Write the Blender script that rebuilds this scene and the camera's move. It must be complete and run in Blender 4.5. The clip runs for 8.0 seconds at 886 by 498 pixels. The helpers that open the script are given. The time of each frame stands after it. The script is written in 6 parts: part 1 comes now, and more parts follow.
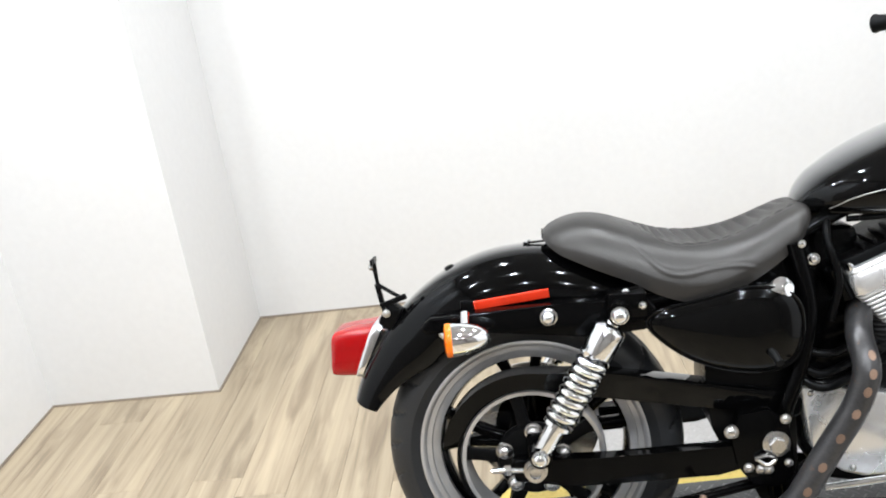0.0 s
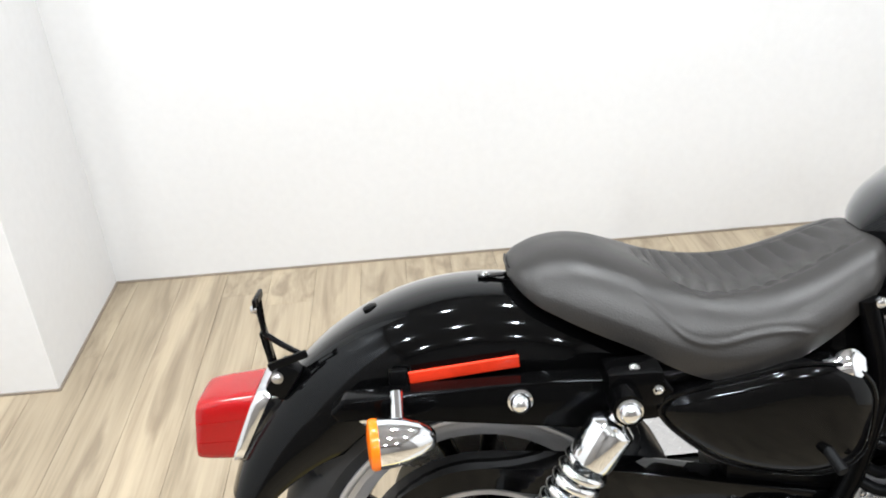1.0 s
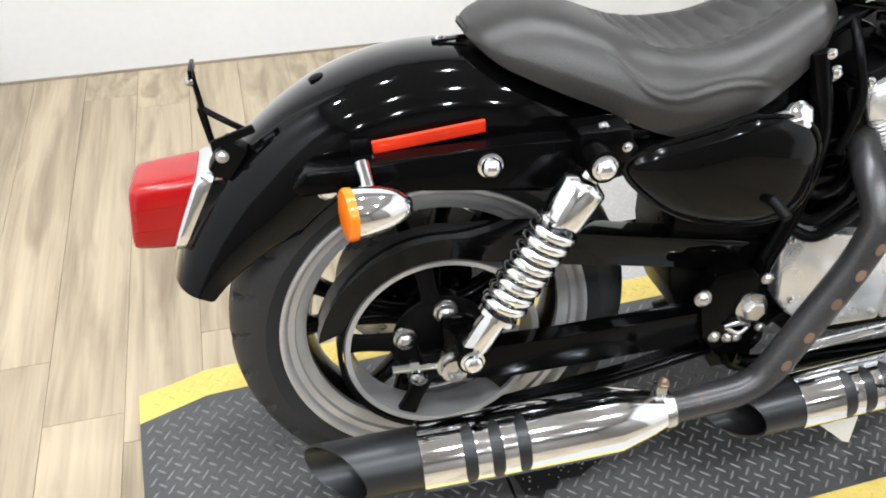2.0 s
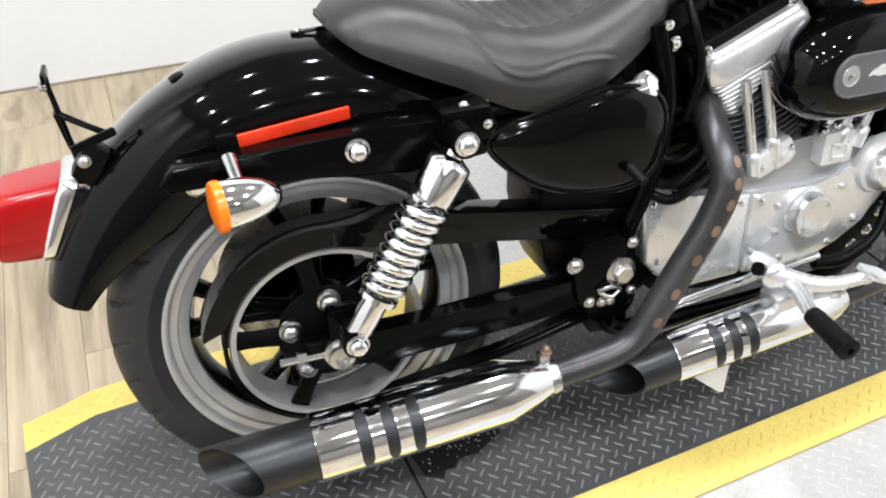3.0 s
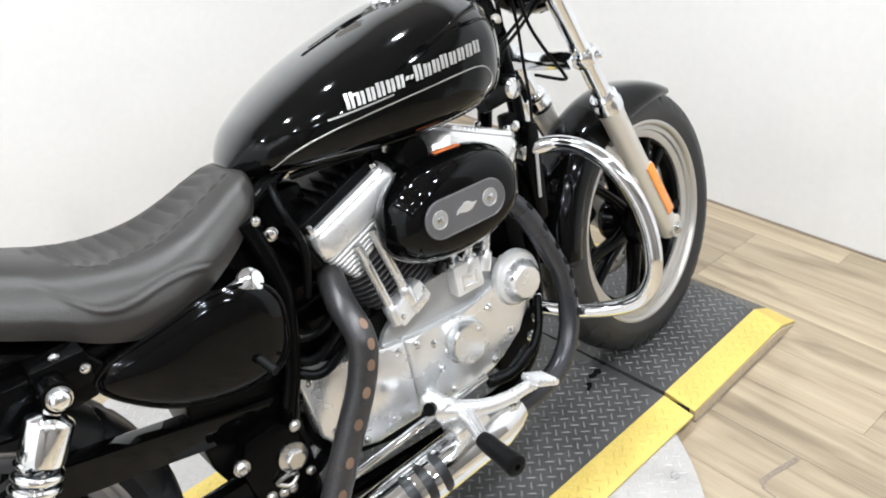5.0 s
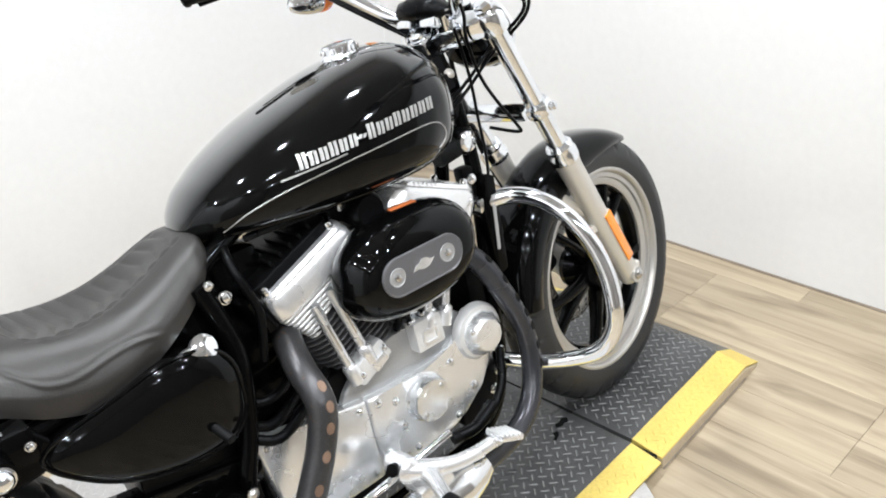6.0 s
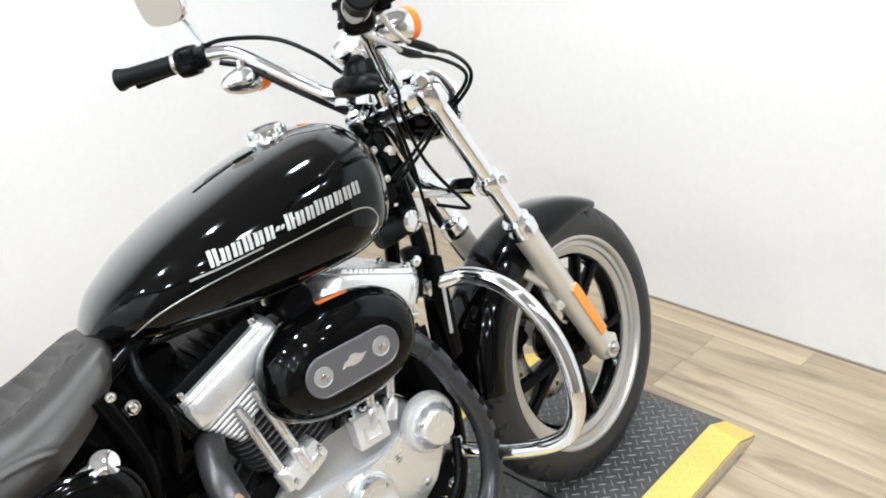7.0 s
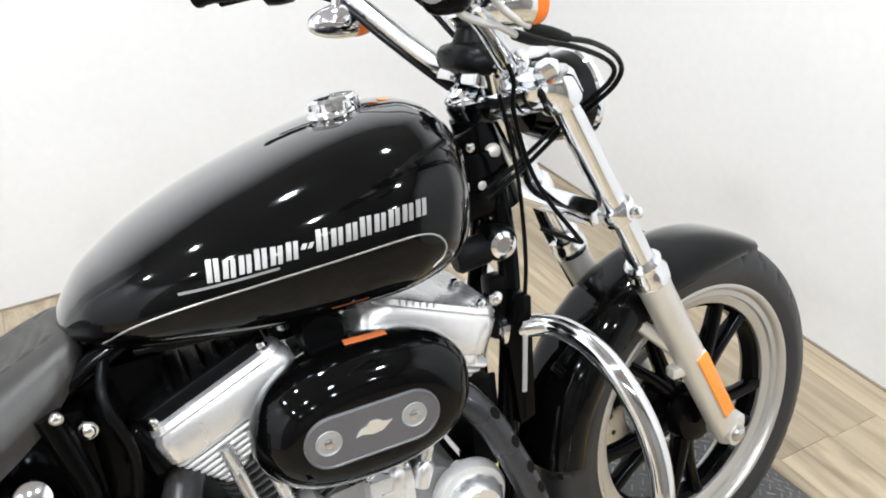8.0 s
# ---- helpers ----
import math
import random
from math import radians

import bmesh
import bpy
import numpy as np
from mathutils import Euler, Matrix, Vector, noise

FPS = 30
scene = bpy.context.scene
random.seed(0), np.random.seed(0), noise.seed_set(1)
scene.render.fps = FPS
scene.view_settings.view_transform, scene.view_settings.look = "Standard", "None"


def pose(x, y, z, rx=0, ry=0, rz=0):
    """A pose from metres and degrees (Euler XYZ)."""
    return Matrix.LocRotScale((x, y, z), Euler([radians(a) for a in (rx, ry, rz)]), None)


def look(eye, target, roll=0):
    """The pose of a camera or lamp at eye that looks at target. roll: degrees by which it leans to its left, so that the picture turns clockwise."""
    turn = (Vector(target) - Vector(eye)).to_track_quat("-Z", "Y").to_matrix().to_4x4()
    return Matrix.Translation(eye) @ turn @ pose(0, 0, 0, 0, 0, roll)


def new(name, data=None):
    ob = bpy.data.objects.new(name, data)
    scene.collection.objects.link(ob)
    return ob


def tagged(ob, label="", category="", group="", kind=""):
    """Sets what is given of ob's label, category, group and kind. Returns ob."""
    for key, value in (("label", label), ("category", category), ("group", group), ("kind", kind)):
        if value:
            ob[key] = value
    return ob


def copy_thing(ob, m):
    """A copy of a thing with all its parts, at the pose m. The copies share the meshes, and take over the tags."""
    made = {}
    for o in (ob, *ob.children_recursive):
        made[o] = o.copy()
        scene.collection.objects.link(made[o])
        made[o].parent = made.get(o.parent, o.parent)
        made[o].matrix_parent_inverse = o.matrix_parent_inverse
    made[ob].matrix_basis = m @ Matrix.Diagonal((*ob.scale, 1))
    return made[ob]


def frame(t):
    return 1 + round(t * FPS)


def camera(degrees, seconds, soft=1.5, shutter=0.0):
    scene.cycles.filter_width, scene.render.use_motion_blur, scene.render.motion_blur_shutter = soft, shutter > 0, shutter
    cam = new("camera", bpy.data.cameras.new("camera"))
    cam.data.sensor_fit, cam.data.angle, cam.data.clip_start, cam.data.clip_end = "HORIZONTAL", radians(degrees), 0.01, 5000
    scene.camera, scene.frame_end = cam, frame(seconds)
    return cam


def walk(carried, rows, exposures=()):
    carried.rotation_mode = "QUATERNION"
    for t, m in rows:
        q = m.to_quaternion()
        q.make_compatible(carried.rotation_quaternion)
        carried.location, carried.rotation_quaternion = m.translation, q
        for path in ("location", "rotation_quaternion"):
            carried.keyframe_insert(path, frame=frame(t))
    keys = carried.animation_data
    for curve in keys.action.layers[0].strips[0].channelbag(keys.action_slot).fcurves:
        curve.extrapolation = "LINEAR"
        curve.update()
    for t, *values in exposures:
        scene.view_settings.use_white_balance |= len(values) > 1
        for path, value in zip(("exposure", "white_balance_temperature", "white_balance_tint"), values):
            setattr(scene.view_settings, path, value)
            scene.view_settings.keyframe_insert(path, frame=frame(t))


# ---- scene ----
cam = camera(55.4, 8.0, soft=1.9)
PATH = [
    (0, (-0.042, -0.731, 1.43), (-0.132, 1.135, 0.717), -8.1),
    (0.5, (-0.046, -0.378, 1.403), (-0.103, 1.495, 0.702), -8.1),
    (1, (-0.089, -0.128, 1.413), (0.057, 1.623, 0.457), -4.0),
    (1.5, (-0.188, -0.088, 1.388), (0.185, 1.506, 0.24), -3.7),
    (1.7, (-0.226, -0.088, 1.36), (0.187, 1.42, 0.112), -1.3),
    (2.8, (-0.265, -0.117, 1.314), (0.296, 1.242, -0.042), 2.4),
    (3, (-0.234, -0.141, 1.32), (0.443, 1.226, 0.027), 1.8),
    (3.5, (-0.135, -0.199, 1.354), (0.795, 1.134, 0.188), 1.2),
    (4, (-0.034, -0.252, 1.377), (1.001, 1.068, 0.288), -2.4),
    (4.5, (-0.002, -0.278, 1.393), (1.092, 1.043, 0.364), -5.1),
    (4.7, (0.009, -0.287, 1.388), (1.125, 1.006, 0.348), -5.6),
    (5.8, (0.028, -0.286, 1.403), (1.21, 0.989, 0.414), -5.7),
    (6, (0.048, -0.283, 1.406), (1.27, 0.974, 0.443), -6.0),
    (6.5, (0.109, -0.282, 1.413), (1.35, 0.977, 0.477), -7.3),
    (7, (0.252, -0.322, 1.412), (1.454, 1.022, 0.545), -8.8),
    (7.5, (0.423, -0.283, 1.421), (1.398, 1.216, 0.524), -5.0),
    (8, (0.584, -0.091, 1.407), (1.418, 1.409, 0.38), -2.7),
]
walk(cam, [(t, look(eye, target, roll)) for t, eye, target, roll in PATH],
     [(0, 0.0), (0.6, 0.0), (1.2, 0.06), (1.7, 0.06), (3.5, 0.0), (8, 0.0)])

# ---- light ----
world = bpy.data.worlds.new("room_world")
scene.world = world
world.use_nodes = True
world.node_tree.nodes["Background"].inputs[0].default_value = (0.8, 0.86, 1.0, 1)
world.node_tree.nodes["Background"].inputs[1].default_value = 0.05

LAMPS = [(x, y) for y in (1.12, -0.55, -2.6) for x in (-1.25, -0.35, 0.55, 1.45)]
CEILING = 2.9
for lx, ly in LAMPS:
    lamp = bpy.data.lights.new("downlight", "AREA")
    lamp.shape, lamp.size = "DISK", 0.11
    lamp.energy = 24.2
    lamp.color = (0.915, 0.952, 0.985)
    new("downlight", lamp).matrix_world = pose(lx, ly, CEILING - 0.035)

# ---- materials ----


def material(name, color, rough=0.5, metal=0.0, scale=40.0, vary=0.12, bump=0.0, coat=0.0, rough_vary=0.1, fine=6.0, spec=0.5, random_tint=0.0, edge_gloss=0.0, edge_from=0.55):
    """A surface with colour and gloss that vary at two scales, and a fine relief."""
    m = bpy.data.materials.new(name)
    m.use_nodes = True
    nt = m.node_tree
    n, k = nt.nodes, nt.links
    b = n["Principled BSDF"]
    tex = n.new("ShaderNodeTexCoord")
    big, small = n.new("ShaderNodeTexNoise"), n.new("ShaderNodeTexNoise")
    big.inputs["Scale"].default_value, big.inputs["Detail"].default_value = scale / fine, 4
    small.inputs["Scale"].default_value, small.inputs["Detail"].default_value = scale * fine, 3
    for t in (big, small):
        k.new(tex.outputs["Object"], t.inputs["Vector"])
    add = n.new("ShaderNodeMath")
    add.operation = "ADD"
    k.new(big.outputs[0], add.inputs[0])
    k.new(small.outputs[0], add.inputs[1])
    ramp = n.new("ShaderNodeMapRange")
    ramp.inputs[1].default_value, ramp.inputs[2].default_value = 0.6, 1.4
    ramp.inputs[3].default_value, ramp.inputs[4].default_value = 1 - vary, 1 + vary
    k.new(add.outputs[0], ramp.inputs[0])
    mul = n.new("ShaderNodeVectorMath")
    mul.operation = "SCALE"
    mul.inputs[0].default_value = color
    k.new(ramp.outputs[0], mul.inputs["Scale"])
    out = mul.outputs[0]
    if random_tint:
        info = n.new("ShaderNodeObjectInfo")
        r2 = n.new("ShaderNodeMapRange")
        r2.inputs[3].default_value, r2.inputs[4].default_value = 1 - random_tint, 1 + random_tint
        k.new(info.outputs["Random"], r2.inputs[0])
        m2 = n.new("ShaderNodeVectorMath")
        m2.operation = "SCALE"
        k.new(out, m2.inputs[0])
        k.new(r2.outputs[0], m2.inputs["Scale"])
        out = m2.outputs[0]
    k.new(out, b.inputs["Base Color"])
    rr = n.new("ShaderNodeMapRange")
    rr.inputs[1].default_value, rr.inputs[2].default_value = 0.3, 0.7
    rr.inputs[3].default_value, rr.inputs[4].default_value = max(rough * (1 - rough_vary * 2), 0.01), rough * (1 + rough_vary * 2)
    k.new(big.outputs[0], rr.inputs[0])
    k.new(rr.outputs[0], b.inputs["Roughness"])
    b.inputs["Metallic"].default_value = metal
    b.inputs["Coat Weight"].default_value = coat
    b.inputs["Coat Roughness"].default_value = 0.03
    b.inputs["Specular IOR Level"].default_value = spec
    if max(color) < 0.012:
        b.inputs["Specular Tint"].default_value = (0.90, 0.95, 1.0, 1)
    if edge_gloss:
        lw, er = n.new("ShaderNodeLayerWeight"), n.new("ShaderNodeMapRange")
        lw.inputs[0].default_value = 0.5
        er.inputs[1].default_value, er.inputs[2].default_value = edge_from, edge_from + 0.34
        er.inputs[3].default_value, er.inputs[4].default_value = spec, edge_gloss
        k.new(lw.outputs["Facing"], er.inputs[0])
        k.new(er.outputs[0], b.inputs["Specular IOR Level"])
        cw = n.new("ShaderNodeMapRange")
        cw.inputs[1].default_value, cw.inputs[2].default_value, cw.inputs[4].default_value = edge_from + 0.05, edge_from + 0.36, 1.0
        k.new(lw.outputs["Facing"], cw.inputs[0])
        k.new(cw.outputs[0], b.inputs["Coat Weight"])
    if bump:
        bp = n.new("ShaderNodeBump")
        bp.inputs["Strength"].default_value, bp.inputs["Distance"].default_value = bump, 0.001
        k.new(small.outputs[0], bp.inputs["Height"])
        k.new(bp.outputs[0], b.inputs["Normal"])
    return m


WALL = material("wall_paint", (0.69, 0.69, 0.692), 0.55, scale=6, vary=0.03, bump=0.08)
# for the added walls out of view; dark so gloss black reflects little
DARK_WALL = material("unseen_dark_wall_paint", (0.21, 0.195, 0.18), 0.6, scale=6, vary=0.05, bump=0.08)
CEIL = material("ceiling_paint", (0.42, 0.41, 0.40), 0.7, scale=6, vary=0.03)
PLATE_RIB = material("worn_plate_tread", (0.47, 0.46, 0.45), 0.5, scale=60, vary=0.2, bump=0.15)
MAT_BLACK = material("black_rubber_mat", (0.064, 0.065, 0.067), 0.42, scale=30, vary=0.35, bump=0.3, rough_vary=0.2)
MAT_RIB = material("worn_rubber_tread", (0.175, 0.177, 0.18), 0.40, scale=60, vary=0.3, bump=0.2)
MAT_YELLOW = material("yellow_rubber", (0.64, 0.49, 0.125), 0.5, scale=25, vary=0.16, bump=0.3)
MAT_YELLOW_RIB = material("worn_yellow_tread", (0.56, 0.42, 0.10), 0.5, scale=60, vary=0.3, bump=0.3)
PLATE = material("painted_steel_plate", (0.40, 0.388, 0.38), 0.6, scale=20, vary=0.12, bump=0.15)
BLACK = material("gloss_black_paint", (0.0015, 0.0015, 0.0016), 0.055, scale=20, vary=0.1, rough_vary=0.15, spec=0.22, edge_gloss=1.0)
# same gloss black; its edge ramp starts earlier to add a reflected sheen
TANK_BLACK = material("black_paint_added_sheen", (0.0016, 0.0016, 0.0017), 0.055, scale=20, vary=0.1, rough_vary=0.15, spec=0.26, edge_gloss=1.0, edge_from=0.30)
BLACK_FRAME = material("black_powder_coat", (0.0015, 0.0015, 0.0016), 0.12, scale=30, vary=0.2, bump=0.02, spec=0.085)
BLACK_SATIN = material("satin_black_heat_paint", (0.010, 0.010, 0.011), 0.36, scale=40, vary=0.25, bump=0.12, spec=0.5)
BLACK_PLASTIC = material("black_plastic", (0.0022, 0.0022, 0.0024), 0.30, scale=50, vary=0.2, bump=0.15, spec=0.10)
BLACK_CAST = material("wrinkle_black_casting", (0.0025, 0.0025, 0.0027), 0.42, scale=90, vary=0.2, bump=0.5, spec=0.08)
RUBBER = material("tyre_rubber", (0.0170, 0.0180, 0.0200), 0.45, scale=40, vary=0.25, bump=0.25, spec=0.42)
GRIP = material("grip_rubber", (0.003, 0.003, 0.0031), 0.5, scale=70, vary=0.2, bump=0.4, spec=0.14)
VINYL = material("black_vinyl", (0.0172, 0.0160, 0.0152), 0.40, scale=60, vary=0.14, bump=0.35, spec=0.5)
CHROME = material("chrome", (0.84, 0.865, 0.90), 0.075, 1.0, scale=30, vary=0.03, rough_vary=0.3)
ALU = material("cast_aluminium", (0.72, 0.727, 0.735), 0.40, 0.5, scale=60, vary=0.10, bump=0.25)
ALU_POL = material("brushed_aluminium", (0.80, 0.81, 0.825), 0.27, 0.78, scale=45, vary=0.07, bump=0.08)
RIM = material("machined_silver_rim", (0.52, 0.51, 0.49), 0.33, 0.75, scale=50, vary=0.06)
RIM_GREY = material("silver_grey_rim", (0.50, 0.50, 0.51), 0.38, 0.6, scale=50, vary=0.08)
SLIDER = material("silver_fork_paint", (0.62, 0.60, 0.56), 0.36, 0.45, scale=50, vary=0.05)
STEEL = material("zinc_steel", (0.55, 0.55, 0.55), 0.26, 1.0, scale=50, vary=0.1)
COPPER = material("heat_tinted_steel", (0.25, 0.170, 0.128), 0.5, 0.7, scale=90, vary=0.3)
GREY_INSERT = material("grey_anodised_plate", (0.12, 0.12, 0.13), 0.42, 0.4, scale=60, vary=0.1, bump=0.1)
LETTER = material("silver_lettering", (0.34, 0.34, 0.335), 0.35, 0.5, scale=80, vary=0.1)
ALU_TURNED = material("turned_aluminium", (0.78, 0.80, 0.82), 0.26, 0.9, scale=80, vary=0.08, bump=0.1)
ALU_GREY = material("dull_grey_casting", (0.36, 0.365, 0.37), 0.45, 0.5, scale=60, vary=0.15, bump=0.3)
ALU_EDGE = material("grey_machined_fin_edge", (0.10, 0.10, 0.105), 0.45, 0.5, scale=80, vary=0.2, bump=0.2)
SLOT_DARK = material("dark_slot", (0.003, 0.003, 0.003), 0.6, scale=80, vary=0.2, spec=0.1)
ORANGE_LABEL = material("faded_orange_label", (0.62, 0.17, 0.05), 0.45, scale=200, vary=0.3)
RAMP_SIDE = material("pale_worn_board", (0.46, 0.38, 0.27), 0.45, scale=14, vary=0.18, bump=0.1)
CRUMB = material("bare_rubber_crumb", (0.012, 0.012, 0.012), 0.7, scale=160, vary=0.5, bump=0.8, spec=0.2)
LABEL_WHITE = material("grey_label_film", (0.34, 0.34, 0.34), 0.5, scale=80, vary=0.1)


def worn_pipe_material():
    """Satin black heat paint, rubbed through to brown rust in a few patches."""
    m = material("worn_heat_paint", (0.055, 0.055, 0.058), 0.32, 0.6, scale=40, vary=0.25, bump=0.10, spec=0.5)
    nt = m.node_tree
    n, k = nt.nodes, nt.links
    b = n["Principled BSDF"]
    src = b.inputs["Base Color"].links[0].from_socket
    tex, patch, speck = n.new("ShaderNodeTexCoord"), n.new("ShaderNodeTexNoise"), n.new("ShaderNodeTexNoise")
    patch.inputs["Scale"].default_value, patch.inputs["Detail"].default_value = 14, 5
    speck.inputs["Scale"].default_value, speck.inputs["Detail"].default_value = 120, 4
    add = n.new("ShaderNodeMath")
    add.operation = "MULTIPLY"
    for t, i in ((patch, 0), (speck, 1)):
        k.new(tex.outputs["Object"], t.inputs["Vector"])
        k.new(t.outputs[0], add.inputs[i])
    cut = n.new("ShaderNodeMapRange")
    cut.inputs[1].default_value, cut.inputs[2].default_value = 0.355, 0.45
    k.new(add.outputs[0], cut.inputs[0])
    mix = n.new("ShaderNodeMix")
    mix.data_type = "RGBA"
    mix.inputs[7].default_value = (0.13, 0.075, 0.045, 1)
    k.new(cut.outputs[0], mix.inputs[0])
    k.new(src, mix.inputs[6])
    k.new(mix.outputs[2], b.inputs["Base Color"])
    return m


PIPE_WORN = worn_pipe_material()
PIPE_DARK = material("dark_satin_pipe", (0.046, 0.048, 0.055), 0.25, 0.55, scale=40, vary=0.25, bump=0.10)


def lens_material(name, color, rough):
    m = material(name, color, rough, scale=60, vary=0.08, coat=1.0)
    b = m.node_tree.nodes["Principled BSDF"]
    b.inputs["Transmission Weight"].default_value = 0.25
    b.inputs["Subsurface Weight"].default_value = 0.25
    b.inputs["Subsurface Radius"].default_value = (0.02, 0.004, 0.002)
    return m


RED = lens_material("red_lens", (0.42, 0.003, 0.005), 0.16)
RED.node_tree.nodes["Principled BSDF"].inputs["Coat Weight"].default_value = 0.10
RED_REFLECTOR = material("red_reflector", (0.80, 0.045, 0.015), 0.15, scale=120, vary=0.25, coat=1.0)
AMBER = lens_material("amber_lens", (0.90, 0.19, 0.004), 0.22)
AMBER.node_tree.nodes["Principled BSDF"].inputs["Coat Weight"].default_value = 0.2
AMBER.node_tree.nodes["Principled BSDF"].inputs["Transmission Weight"].default_value = 0.0
AMBER_REFLECTOR = material("amber_reflector", (0.90, 0.27, 0.012), 0.2, scale=120, vary=0.15, coat=1.0)

GLASS = bpy.data.materials.new("mirror_glass")
GLASS.use_nodes = True
GLASS.node_tree.nodes["Principled BSDF"].inputs["Base Color"].default_value = (0.60, 0.56, 0.50, 1)
GLASS.node_tree.nodes["Principled BSDF"].inputs["Metallic"].default_value = 1.0
GLASS.node_tree.nodes["Principled BSDF"].inputs["Roughness"].default_value = 0.02

LAMP_GLOW = bpy.data.materials.new("lit_diffuser")
LAMP_GLOW.use_nodes = True
LAMP_GLOW.node_tree.nodes["Principled BSDF"].inputs["Emission Color"].default_value = (1.0, 0.96, 0.9, 1)
LAMP_GLOW.node_tree.nodes["Principled BSDF"].inputs["Emission Strength"].default_value = 12.0


def wood_material():
    """Pale oak laminate: long grain along the board, cathedral figure, knots and cloudy stains."""
    m = bpy.data.materials.new("oak_laminate")
    m.use_nodes = True
    nt = m.node_tree
    n, k = nt.nodes, nt.links
    b = n["Principled BSDF"]
    tex, info = n.new("ShaderNodeTexCoord"), n.new("ShaderNodeObjectInfo")
    shift = n.new("ShaderNodeVectorMath")
    shift.operation = "SCALE"
    shift.inputs[0].default_value = (7.0, 31.0, 3.0)
    k.new(info.outputs["Random"], shift.inputs["Scale"])
    vec = n.new("ShaderNodeVectorMath")
    vec.operation = "ADD"
    k.new(tex.outputs["Object"], vec.inputs[0])
    k.new(shift.outputs[0], vec.inputs[1])

    def noise_at(scale_vec, detail, distortion=0.0):
        mp = n.new("ShaderNodeMapping")
        mp.inputs["Scale"].default_value = scale_vec
        k.new(vec.outputs[0], mp.inputs["Vector"])
        t = n.new("ShaderNodeTexNoise")
        t.inputs["Scale"].default_value, t.inputs["Detail"].default_value, t.inputs["Distortion"].default_value = 1.0, detail, distortion
        k.new(mp.outputs[0], t.inputs["Vector"])
        return t.outputs[0]

    figure = noise_at((18, 1.0, 4), 5, 1.0)
    grain = noise_at((150, 5, 30), 4)
    cloud = noise_at((17, 2.0, 3), 7, 0.7)
    ramp = n.new("ShaderNodeValToRGB")
    e = ramp.color_ramp.elements
    e[0].position, e[0].color = 0.25, (0.250, 0.200, 0.138, 1)
    e[1].position, e[1].color = 0.70, (0.458, 0.378, 0.268, 1)
    mid = ramp.color_ramp.elements.new(0.46)
    mid.color = (0.376, 0.306, 0.214, 1)
    mixv = n.new("ShaderNodeMath")
    mixv.operation = "MULTIPLY_ADD"
    mixv.inputs[1].default_value, mixv.inputs[2].default_value = 0.35, -0.17
    k.new(grain, mixv.inputs[0])
    add = n.new("ShaderNodeMath")
    add.operation = "ADD"
    k.new(figure, add.inputs[0])
    k.new(mixv.outputs[0], add.inputs[1])
    k.new(add.outputs[0], ramp.inputs[0])
    grey = n.new("ShaderNodeMix")
    grey.data_type = "RGBA"
    grey.inputs[7].default_value = (0.172, 0.130, 0.088, 1)
    cr = n.new("ShaderNodeMapRange")
    cr.inputs[1].default_value, cr.inputs[2].default_value, cr.inputs[4].default_value = 0.50, 0.68, 0.62
    k.new(cloud, cr.inputs[0])
    k.new(cr.outputs[0], grey.inputs[0])
    k.new(ramp.outputs[0], grey.inputs[6])
    tint = n.new("ShaderNodeMapRange")
    tint.inputs[3].default_value, tint.inputs[4].default_value = 0.86, 1.03
    k.new(info.outputs["Random"], tint.inputs[0])
    sc = n.new("ShaderNodeVectorMath")
    sc.operation = "SCALE"
    k.new(grey.outputs[2], sc.inputs[0])
    k.new(tint.outputs[0], sc.inputs["Scale"])
    k.new(sc.outputs[0], b.inputs["Base Color"])
    b.inputs["Roughness"].default_value = 0.42
    bp = n.new("ShaderNodeBump")
    bp.inputs["Strength"].default_value, bp.inputs["Distance"].default_value = 0.15, 0.001
    k.new(grain, bp.inputs["Height"])
    k.new(bp.outputs[0], b.inputs["Normal"])
    return m


WOOD = wood_material()
GROOVE_DARK = material("wall_foot_joint", (0.24, 0.20, 0.16), 0.7, scale=30, vary=0.4)
GROOVE = material("dark_joint", (0.20, 0.15, 0.09), 0.7, scale=30)

# ---- mesh helpers ----


def part(name, bm, mat, parent=None, label="", angle=38):
    """Link a bmesh as one mesh object, under a thing or a part."""
    me = bpy.data.meshes.new(name)
    bmesh.ops.recalc_face_normals(bm, faces=bm.faces)
    bm.to_mesh(me)
    bm.free()
    me.materials.append(mat)
    me.polygons.foreach_set("use_smooth", [True] * len(me.polygons))
    me.set_sharp_from_angle(angle=radians(angle))
    ob = new(name, me)
    if parent is not None:
        ob.parent = parent
    if label:
        ob["label"] = label
    return ob


def join(*bms):
    out = bmesh.new()
    for bm in bms:
        me = bpy.data.meshes.new("piece")
        bm.to_mesh(me)
        bm.free()
        out.from_mesh(me)
        bpy.data.meshes.remove(me)
    return out


def moved(bm, m):
    bmesh.ops.transform(bm, matrix=m, verts=bm.verts)
    return bm


def loft(rings, closed=True, caps=True):
    """A skin over rings of equally many points."""
    bm = bmesh.new()
    vs = [[bm.verts.new(p) for p in ring] for ring in rings]
    n = len(vs[0])
    for a, b in zip(vs, vs[1:]):
        for i in range(n if closed else n - 1):
            j = (i + 1) % n
            bm.faces.new((a[i], a[j], b[j], b[i]))
    if caps and closed:
        bm.faces.new(vs[0][::-1])
        bm.faces.new(vs[-1])
    return bm


